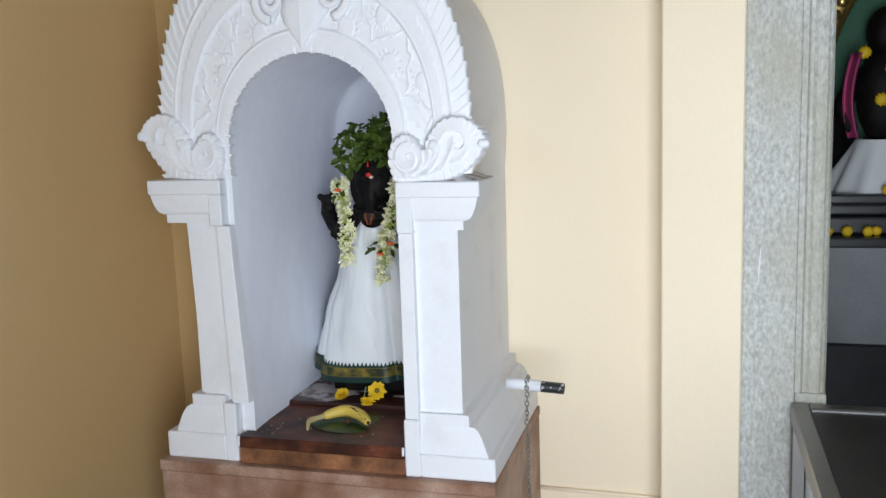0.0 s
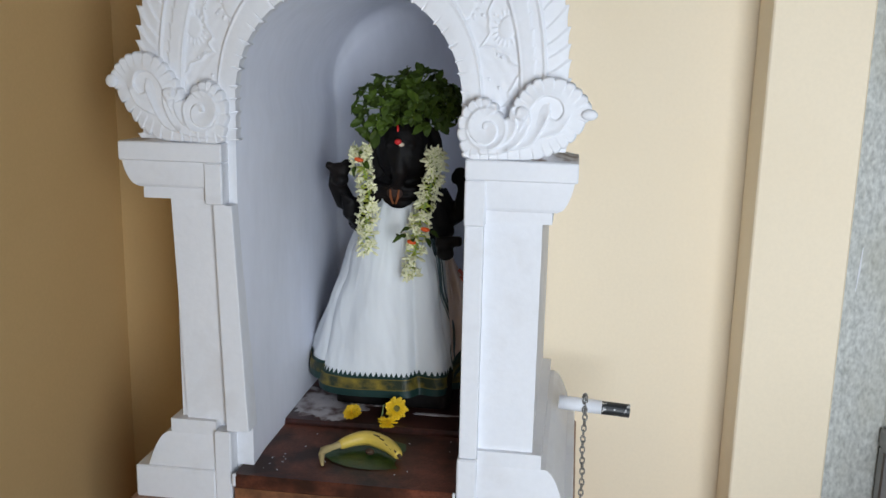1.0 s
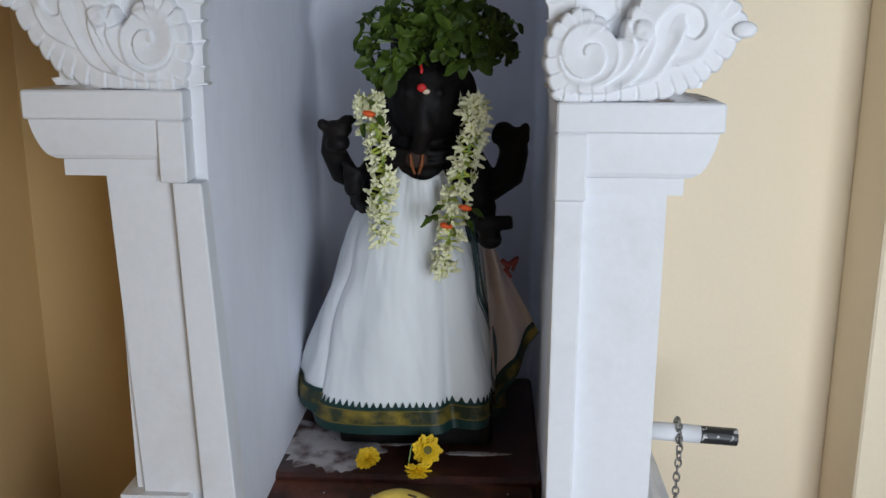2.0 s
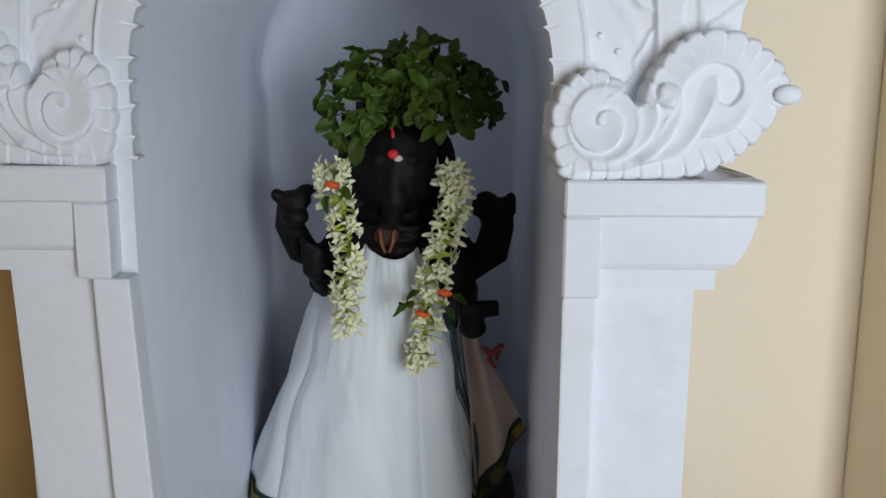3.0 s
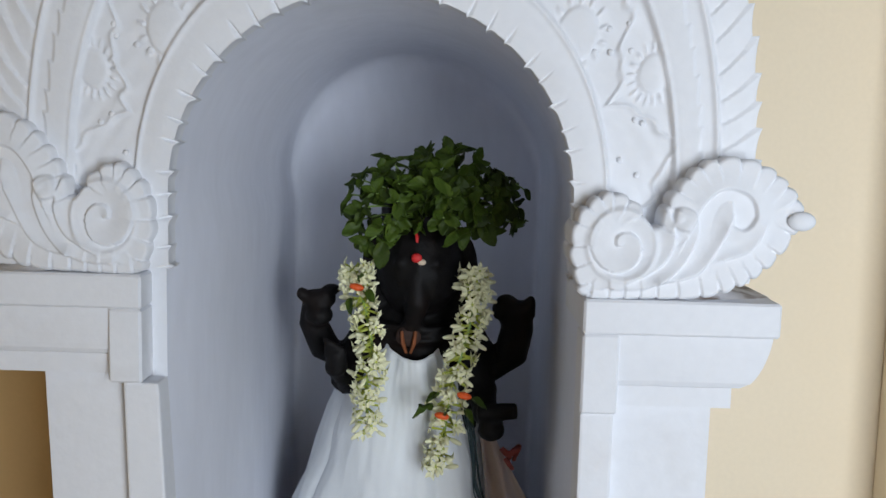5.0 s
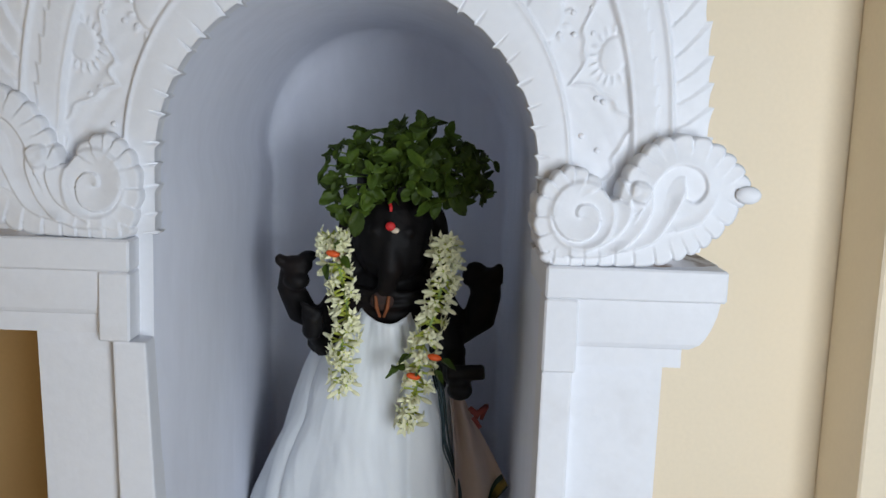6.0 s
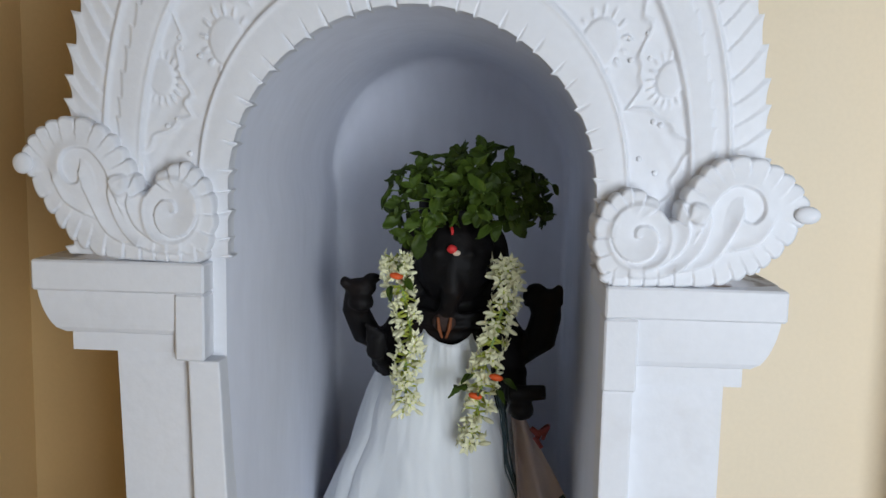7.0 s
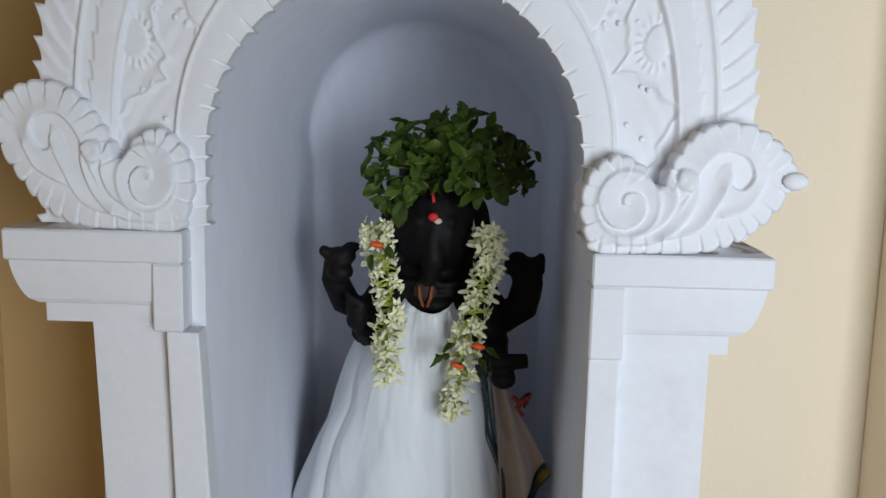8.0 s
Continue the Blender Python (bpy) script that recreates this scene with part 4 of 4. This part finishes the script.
def leaf_bunch():
    r = random.Random(12)
    b = thing("basil_bunch", "bunch of fresh green basil sprigs laid on the head", "leaf bunch")
    root = Vector((0.045, 0.40, 1.612))
    # Four clumps of sprigs: centre, half width, half height, count.
    clumps = ((-0.020, 0.372, 1.640, 0.046, 0.066, 13), (0.062, 0.395, 1.678, 0.056, 0.046, 13), (0.122, 0.385, 1.648, 0.052, 0.052, 13),
              (0.066, 0.350, 1.635, 0.040, 0.040, 7), (0.010, 0.440, 1.670, 0.055, 0.045, 5), (0.100, 0.440, 1.670, 0.055, 0.040, 5))
    for cx, cy, cz, wide, high, count in clumps:
        centre = Vector((cx, cy, cz))
        for i in range(count):
            # Golden-angle spread over the half of the clump that faces out.
            up = 1 - 1.75 * (i + 0.5) / count
            a = -1.45 + 2.9 * ((i * 0.618 + r.uniform(-0.06, 0.06)) % 1.0)
            flat_r = math.sqrt(max(0.0, 1 - up * up))
            d = Vector((math.sin(a) * flat_r, -math.cos(a) * flat_r, up))
            d = (d + Vector((centre.x - 0.05, 0, 0)) * 3.0).normalized()
            tip = centre + Vector((d.x * wide, d.y * 0.050, d.z * high)) * r.uniform(0.72, 1.12)
            pts = curve_points([root, root.lerp(tip, 0.55) + Vector((0, -0.006, 0.012)), tip], 7)
            part("stalk", tube(pts, [0.0022, 0.002, 0.0018, 0.0016, 0.0014, 0.0013, 0.0012], 5), STALK, b)
            side = d.cross(Vector((0, 0, 1))).normalized()
            over = side.cross(d)
            turn = r.uniform(0, 6.28)
            for j in range(7):
                q = turn + j * 2.4
                flat = side * math.cos(q) + over * math.sin(q)
                out = 0.55 if j < 5 else 0.15
                way = flat + d * (out + r.uniform(-0.3, 0.3)) + Vector((0, 0, (-0.30 if d.z < 0.45 else 0.20) + r.uniform(-0.3, 0.3)))
                p = pts[6] if j < 5 else pts[4 + j % 2]
                face = d * 1.0 - flat * 0.35 + Vector((r.uniform(-0.5, 0.5), r.uniform(-0.5, 0.2), r.uniform(0, 0.5)))
                put("leaf", r.choice(LEAVES), b, m=leaf_pose(p + flat * 0.003, way, face, r.uniform(0.42, 0.78) if j < 5 else r.uniform(0.6, 0.85)))
    # Two limp shoots at one side.
    for x, z in ((0.178, 1.668), (0.170, 1.640), (0.160, 1.622)):
        part("stalk", tube([(x - 0.030, 0.385, z + 0.006), (x - 0.012, 0.378, z + 0.008), (x, 0.374, z)], [0.0014, 0.0012, 0.0010], 5), STALK, b)
        put("leaf", LEAVES[2], b, m=leaf_pose((x, 0.374, z), (0.6, -0.1, -0.8), (0.3, -1, 0.4), r.uniform(0.5, 0.7)))
    # Sprigs that hang beside the face.
    for x, y, z, dx, dz in ((-0.040, 0.350, 1.600, -0.35, -0.9), (-0.018, 0.340, 1.592, -0.1, -1), (-0.052, 0.35, 1.615, -0.7, -0.5), (0.070, 0.345, 1.622, 0.3, -0.9),
                            (0.092, 0.35, 1.615, 0.1, -1), (0.118, 0.36, 1.62, 0.5, -0.8), (-0.002, 0.338, 1.622, -0.2, -0.9)):
        put("leaf", r.choice(LEAVES), b, m=leaf_pose((x, y - 0.014, z), (dx, -0.25, dz), (r.uniform(-0.4, 0.4), -1, 0.4), r.uniform(0.75, 1.0)))
    return b


leaf_bunch()

# ---- offerings ----
BANANA = material("ripe_banana_skin", (0.66, 0.48, 0.085), 0.45, spread=0.1, scale=30, fine=200, bump=0.1, tint=(0.06, 0.03, 0.01),
                  tint_scale=34, tint_range=(0.66, 0.70), stretch=(0.5, 1, 1))
STEMTAN = material("dry_banana_stem", (0.42, 0.33, 0.15), 0.7, spread=0.2)
BROWNTIP = material("dark_brown_tip", (0.05, 0.025, 0.012), 0.7)
BETEL = material("betel_leaf", (0.016, 0.055, 0.012), 0.4, spread=0.25, scale=30, fine=150, bump=0.3)
MARIGOLD = material("yellow_marigold", (0.85, 0.55, 0.01), 0.6, spread=0.12, scale=60, fine=300, per_object=0.1)
SEEDS = material("green_brown_seed_head", (0.14, 0.12, 0.02), 0.8, spread=0.4, fine=400, bump=0.6)

betel = small_leaf(0.150, 0.085, 0.02, 8, serrate=False)
betel.name = "betel_leaf"
betel.materials.clear()
betel.materials.append(BETEL)
bleaf = put("betel_leaf", betel, m=Matrix.Translation((-0.080, 0.140, 0.9262)) @ Matrix.Rotation(radians(2), 4, "Z") @ Matrix.Diagonal((1.42, 1.9, 0.10, 1)))
tagged(bleaf, "dark green betel leaf lying on the stone slab", "leaf")

banana = thing("banana", "small ripe yellow banana with dark scuffs on a leaf", "banana")
ctrl = [(-0.050, 0.134, 0.943), (-0.024, 0.154, 0.949), (0.006, 0.162, 0.952), (0.040, 0.149, 0.950), (0.066, 0.128, 0.946), (0.083, 0.108, 0.942)]
line = curve_points(ctrl, 26)
rad = [0.0065 + 0.0098 * math.sin(math.pi * min(1, (0.06 + 0.92 * i / 25))) ** 0.6 for i in range(26)]
part("fruit", tube(line, rad, 7), BANANA, banana, smooth=True)
part("stem", tube(curve_points([(-0.046, 0.137, 0.944), (-0.067, 0.118, 0.941), (-0.079, 0.098, 0.939), (-0.067, 0.060, 0.929)], 8),
                  [0.0085, 0.0075, 0.007, 0.0085, 0.009, 0.007, 0.005, 0.003], 7), STEMTAN, banana, "dry tan stem", True)
part("tip", tube([(0.081, 0.110, 0.943), (0.088, 0.102, 0.940)], [0.0055, 0.003], 7), BROWNTIP, banana, "dark brown tip", True)
for i, up in ((13, 0.85), (15, 0.72), (17, 0.45), (19, 0.25), (22, 0.55)):
    side = Vector((0, -math.sqrt(1 - up * up), up)) * 0.97
    part("scuff", tube([line[i - 1] + side * rad[i - 1], line[i + 1] + side * rad[i + 1]], [0.0012, 0.0020], 5), BROWNTIP, banana, "dark scuff")
bm = bmesh.new()
ball((0.016, 0.132, 0.934), (0.010, 0.008, 0.007), bm, u=9, v=6)
tagged(part("areca_nut", bm, BROWNTIP, smooth=True), "small brown areca nut under the banana", "nut")


def marigold(m, radius, rings, heart, name="marigold"):
    f = thing(name, "fresh yellow marigold head lying on the sill", "flower", "marigolds on the sill")
    r = random.Random(int(radius * 1e5) + rings)
    bm = bmesh.new()
    v = [bm.verts.new(p) for p in ((0, 0, 0), (0.55, -0.30, 0.10), (0.55, 0.30, 0.10), (0.9, -0.24, 0.09), (1.0, -0.08, 0.05), (1.0, 0.08, 0.05), (0.9, 0.24, 0.09), (0.6, 0, 0.02))]
    for q in ((0, 1, 7), (0, 7, 2), (1, 3, 7), (3, 4, 7), (4, 5, 7), (5, 6, 7), (6, 2, 7)):
        bm.faces.new([v[i] for i in q])
    me = mesh_of(bm, "petal", [MARIGOLD], False)
    for ring in range(rings):
        n = 20 - ring * 3
        for k in range(n):
            a = 2 * math.pi * (k + 0.5 * ring + r.uniform(-0.2, 0.2)) / n
            s = radius * (1 - 0.17 * ring) * r.uniform(0.88, 1.12)
            mm = m @ Matrix.Rotation(a, 4, "Z") @ Matrix.Rotation(-radians(4 + 17 * ring), 4, "Y") @ Matrix.Diagonal((s, s * 0.62, s, 1))
            put("petal", me, f, m=mm)
    bm = bmesh.new()
    ball((0, 0, radius * 0.1), (radius * heart, radius * heart, radius * 0.26), bm, u=12, v=7)
    bm.transform(m)
    part("heart", bm, SEEDS if heart > 0.3 else MARIGOLD, f, smooth=True)
    return f


marigold(Matrix.Translation((0.038, 0.305, 0.964)) @ Matrix.Rotation(radians(62), 4, "X") @ Matrix.Rotation(0.3, 4, "Y"), 0.025, 3, 0.42)
marigold(Matrix.Translation((-0.062, 0.288, 0.954)) @ Matrix.Rotation(radians(35), 4, "X"), 0.021, 5, 0.12)
marigold(Matrix.Translation((0.026, 0.262, 0.947)) @ Matrix.Rotation(radians(78), 4, "X") @ Matrix.Diagonal((1, 0.5, 1, 1)), 0.022, 4, 0.15)
part_stalk = tagged(part("flower_stalk", tube([(0.008, 0.270, 0.936), (0.010, 0.278, 0.958), (0.014, 0.284, 0.982)], 0.0010, 5), STALK),
                    "thin dry flower stalk", "stalk")

# ---- the pipe and its chain ----
BLACKPAINT = material("chipped_black_paint", (0.022, 0.024, 0.026), 0.4, spread=0.3, fine=120, tint=(0.55, 0.55, 0.55), tint_scale=85, tint_range=(0.575, 0.61))
CHAINSTEEL = material("dull_chain_steel", (0.32, 0.31, 0.29), 0.45, metal=0.9, spread=0.25, fine=200)
pipe = thing("drain_pipe", "short drain pipe painted white with a chipped black end", "pipe")
PY, PZ = 0.335, 0.992
part("white_length", tube([(0.405, PY, PZ + 0.006), (0.500, PY, PZ)], [0.0155, 0.0155], 20), WHITE, pipe, smooth=True)
bm = tube([(0.4985, PY, PZ), (0.562, PY, PZ - 0.004)], [0.0150, 0.0150], 20)
part("black_end", bm, BLACKPAINT, pipe, "chipped black painted end")
# Solid dark disc on the capped end, coloured as the shade inside a hollow.
part("bore", tube([(0.556, PY, PZ - 0.0036), (0.5625, PY, PZ - 0.004)], [0.011, 0.011], 16), BROWNTIP, pipe)

bm = bmesh.new()
pts = [(0.0052 * math.cos(a), 0, 0.0085 * math.sin(a)) for a in np.linspace(0, 2 * math.pi, 14)]
tube(pts, 0.0017, 5, bm)
link_me = mesh_of(bm, "link", [CHAINSTEEL])
chain = thing("steel_chain", "thin dull steel chain looped over the drain pipe", "chain")
CX = 0.463
k = 0
for a in np.linspace(-0.3, math.pi, 7):
    p = (CX, PY - 0.0175 * math.cos(a), PZ + 0.003 + 0.0175 * math.sin(a))
    put("link", link_me, chain, m=Matrix.Translation(p) @ Matrix.Rotation(math.pi / 2 * (k % 2) + 0.3, 4, "Z"))
    k += 1
z = PZ - 0.006
while z > 0.36:
    put("link", link_me, chain, m=Matrix.Translation((CX + 0.006 * (PZ - z) + 0.0012 * math.sin(40 * z), PY - 0.0185, z))
        @ Matrix.Rotation(math.pi / 2 * (k % 2) + 0.4 * math.sin(z * 60), 4, "Z"))
    z -= 0.0130
    k += 1

bm = tube([(0.45, 0.592, 0.592), (0.60, 0.592, 0.590), (0.75, 0.592, 0.588), (0.830, 0.592, 0.586)], 0.006, 8)
tagged(part("wall_cable", bm, CREAM, smooth=True), "cream painted cable clipped low along the wall", "cable")

# ---- the stone doorway and the sanctum beyond ----
doorway = tagged(thing("door_frame", "rough grey granite door frame with worn moulded edge", "door frame"), kind="structure")


def jamb(x0, sgn):
    part("jamb", box(*sorted((x0, x0 + sgn * 0.140)), 0.505, 0.90, 0.0, 2.35, 0.006, seg=2), GRANITE, doorway)
    rows = []
    for i in range(34):
        z = 0.955 + (2.35 - 0.955) * i / 33
        n = 0.0022 * noise.noise((z * 9, x0, 1.0))
        rows.append([(x0 + sgn * (0.1402 + d), y + n * min(1, d * 60), z) for d, y in
                     ((0, 0.89), (0, 0.509), (0.014, 0.509), (0.021, 0.519), (0.029, 0.520), (0.037, 0.513), (0.050, 0.509), (0.062, 0.513), (0.068, 0.522), (0.073, 0.515), (0.079, 0.524), (0.082, 0.89))])
    part("moulding", rows_mesh(rows, closed=True, caps=True), GRANITE, doorway, smooth=False)
    part("stop_block", box(*sorted((x0 + sgn * 0.1405, x0 + sgn * 0.222)), 0.512, 0.895, 0.0, 0.954, 0.008, seg=2), GRANITE, doorway)
    bm = tube(spiral(x0 + sgn * 0.194, 0.975, 0.022, 0.008, -math.pi / 2, 0.8, 24, 0.524, sgn), 0.006, 8)
    part("scroll_stop", bm, GRANITE, doorway, smooth=True)


jamb(1.0185, 1)
jamb(2.94, -1)
part("scratch", tube([(1.066, 0.5045, 1.352), (1.063, 0.5040, 1.300), (1.060, 0.5045, 1.250)], [0.0008, 0.0026, 0.0008], 6), WHITE, doorway, "long white scratch")
part("head", box(1.0185, 2.94, 0.505, 0.90, 2.352, 2.62, 0.006), GRANITE, doorway)

POLISHED = material("polished_grey_granite", (0.23, 0.25, 0.26), 0.3, spread=0.15, scale=8, fine=120, bump=0.05)
DARKPLINTH = material("black_polished_granite", (0.018, 0.019, 0.022), 0.25, spread=0.3, scale=10, fine=150, bump=0.05)
GREENCLOTH = material("green_silk_backcloth", (0.02, 0.12, 0.06), 0.6, spread=0.2)
PINKCLOTH = material("pink_silk", (0.45, 0.06, 0.18), 0.55, spread=0.2)
BRASS = material("polished_brass", (0.62, 0.42, 0.14), 0.32, metal=0.9, spread=0.2, fine=100)

structure("sanctum_floor", box(1.2, 3.2, 0.99, 4.0, 0.0, 0.02), FLOOR, "dark stone floor of the inner sanctum", "floor")
structure("sanctum_wall_left", box(1.0, 1.2, 0.985, 4.0, 0.0, 3.09), HALLSTONE, "dark stone side wall of the sanctum", "wall")
structure("sanctum_wall_right", box(3.2, 3.4, 0.985, 4.0, 0.0, 3.09), HALLSTONE, "dark stone side wall of the sanctum", "wall")
structure("sanctum_wall_back", box(1.0, 3.4, 4.0, 4.2, 0.0, 3.09), HALLSTONE, "dark stone back wall of the sanctum", "wall")

altar = thing("sanctum_altar", "stepped altar of grey and black granite with yellow petals", "altar")
AY = 2.06
part("dark_base", box(1.25, 3.15, AY, 3.2, 0.02, 0.70, 0.004), DARKPLINTH, altar, "black polished granite base")
part("grey_face", box(1.25, 3.15, AY + 0.02, 3.2, 0.701, 1.12, 0.004), POLISHED, altar, "grey polished granite face")
part("ledge", box(1.25, 3.15, AY - 0.02, 3.2, 1.121, 1.165, 0.008, seg=2), DARKPLINTH, altar, "black granite ledge")
for k, (y, z0, z1) in enumerate(((AY + 0.08, 1.166, 1.24), (AY + 0.12, 1.241, 1.29), (AY + 0.10, 1.291, 1.335))):
    part("tier", box(1.4, 3.0, y, 3.2, z0, z1, 0.01, seg=2), DARKPLINTH, altar, "black granite tier")

bm = bmesh.new()
ball((1.690, AY + 0.33, 1.75), (0.12, 0.09, 0.22), bm)
ball((1.690, AY + 0.31, 2.02), (0.09, 0.08, 0.11), bm)
ball((1.690, AY + 0.33, 1.45), (0.17, 0.12, 0.13), bm)
for s in (-1, 1):
    tube([(1.690 + s * 0.10, AY + 0.32, 1.85), (1.690 + s * 0.19, AY + 0.28, 1.70), (1.690 + s * 0.15, AY + 0.22, 1.60)], [0.045, 0.04, 0.03], 9, bm)
sanctum_figure = tagged(part("stone_figure", bm, BLACKSTONE, smooth=True), "dark stone figure on the sanctum altar", "statue")

rows = []
for i in range(16):
    f = i / 15
    rows.append([(1.690 + (0.12 + 0.15 * f + 0.022 * math.sin(a * 9) * f) * math.cos(a), AY + 0.30 + (0.10 + 0.07 * f + 0.012 * math.sin(a * 9) * f) * math.sin(a),
                  1.560 - (0.28 + 0.05 * math.sin(a * 4)) * f) for a in np.linspace(0, 2 * math.pi, 60)])
tagged(part("white_dress_cloth", rows_mesh(rows), COTTON, smooth=True), "white cloth draped round the sanctum figure", "cloth")
rows = [[(1.550 - 0.03 * math.sin(f * 3) + 0.05 * u, AY + 0.20 - 0.03 * math.sin(u * 7), 1.93 - 0.36 * f) for u in np.linspace(-0.4, 0.5, 14)] for f in np.linspace(0, 1, 12)]
tagged(thicken(part("pink_shawl", rows_mesh(rows), PINKCLOTH, smooth=True)), "pink silk shawl hung on the sanctum figure", "cloth")
bm = bmesh.new()
ball((1.710, AY + 0.50, 1.95), (0.26, 0.03, 0.42), bm, u=28, v=16)
tagged(part("green_backcloth", bm, GREENCLOTH, smooth=True), "green silk panel behind the sanctum figure", "backcloth")
halo = thing("brass_arch", "embossed brass arch standing behind the sanctum figure", "arch")
pts = [(1.710 - 0.32 * math.cos(a), AY + 0.46, 1.55 + 0.78 * math.sin(a)) for a in np.linspace(-0.25, math.pi + 0.25, 60)]
part("band", tube(pts, 0.055, 10, flat=0.5), BRASS, halo, smooth=True)
bm = bmesh.new()
ball((0, 0, 0), (0.03, 0.02, 0.03), bm, u=10, v=6)
boss = mesh_of(bm, "boss", [BRASS])
for k in range(1, 59, 2):
    put("boss", boss, halo, m=Matrix.Translation((pts[k][0], pts[k][1] - 0.025, pts[k][2])))
bm = bmesh.new()
ball((0, 0, 0), 0.026, bm, u=40, v=12)
for v in bm.verts:
    r, t = math.hypot(v.co.x, v.co.z), math.atan2(v.co.z, v.co.x)
    v.co *= 0.85 + 0.11 * (r / 0.026) ** 2 * math.sin(t * 10)
    v.co.y *= 0.6
far_flower = mesh_of(bm, "loose_marigold", [MARIGOLD])
for k, (x, y, z, s) in enumerate(((1.510, AY + 0.04, 1.185, 1.0), (1.590, AY + 0.03, 1.185, 1.0), (1.625, AY + 0.05, 1.185, 0.9), (1.435, AY + 0.03, 1.185, 0.9),
                                  (1.580, AY + 0.20, 1.93, 1.2), (1.66, AY + 0.238, 1.73, 1.3), (1.690, AY + 0.20, 1.86, 1.3), (1.750, AY + 0.12, 1.36, 1.5), (1.670, AY + 0.08, 1.355, 1.1))):
    ob = put("loose_marigold", far_flower, m=Matrix.Translation((x, y, z)) @ Matrix.Diagonal((s, s, s, 1)))
    tagged(ob, "yellow marigold head laid on the sanctum altar", "flower", "marigolds in the sanctum")

# ---- the steel table ----
table = thing("steel_table", "stainless steel table with a dark inset top", "table")
TX, TX2, TY0, TY1, TZ = 1.148, 2.25, -0.65, 0.495, 0.932
for x0, x1, y0, y1 in ((TX, TX + 0.045, TY0, TY1), (TX2 - 0.045, TX2, TY0, TY1), (TX + 0.0455, TX2 - 0.0455, TY1 - 0.045, TY1), (TX + 0.0455, TX2 - 0.0455, TY0, TY0 + 0.045)):
    part("top_rail", box(x0, x1, y0, y1, TZ - 0.045, TZ, 0.004), STEEL, table)
part("top_panel", box(TX + 0.046, TX2 - 0.046, TY0 + 0.046, TY1 - 0.046, TZ - 0.020, TZ - 0.008), DARKTOP, table, "dark inset panel")
for x in (TX, TX2 - 0.04):
    for y in (TY0, TY1 - 0.04):
        part("leg", box(x + 0.001, x + 0.039, y + 0.001, y + 0.039, 0.0, TZ - 0.046, 0.004), STEEL, table)
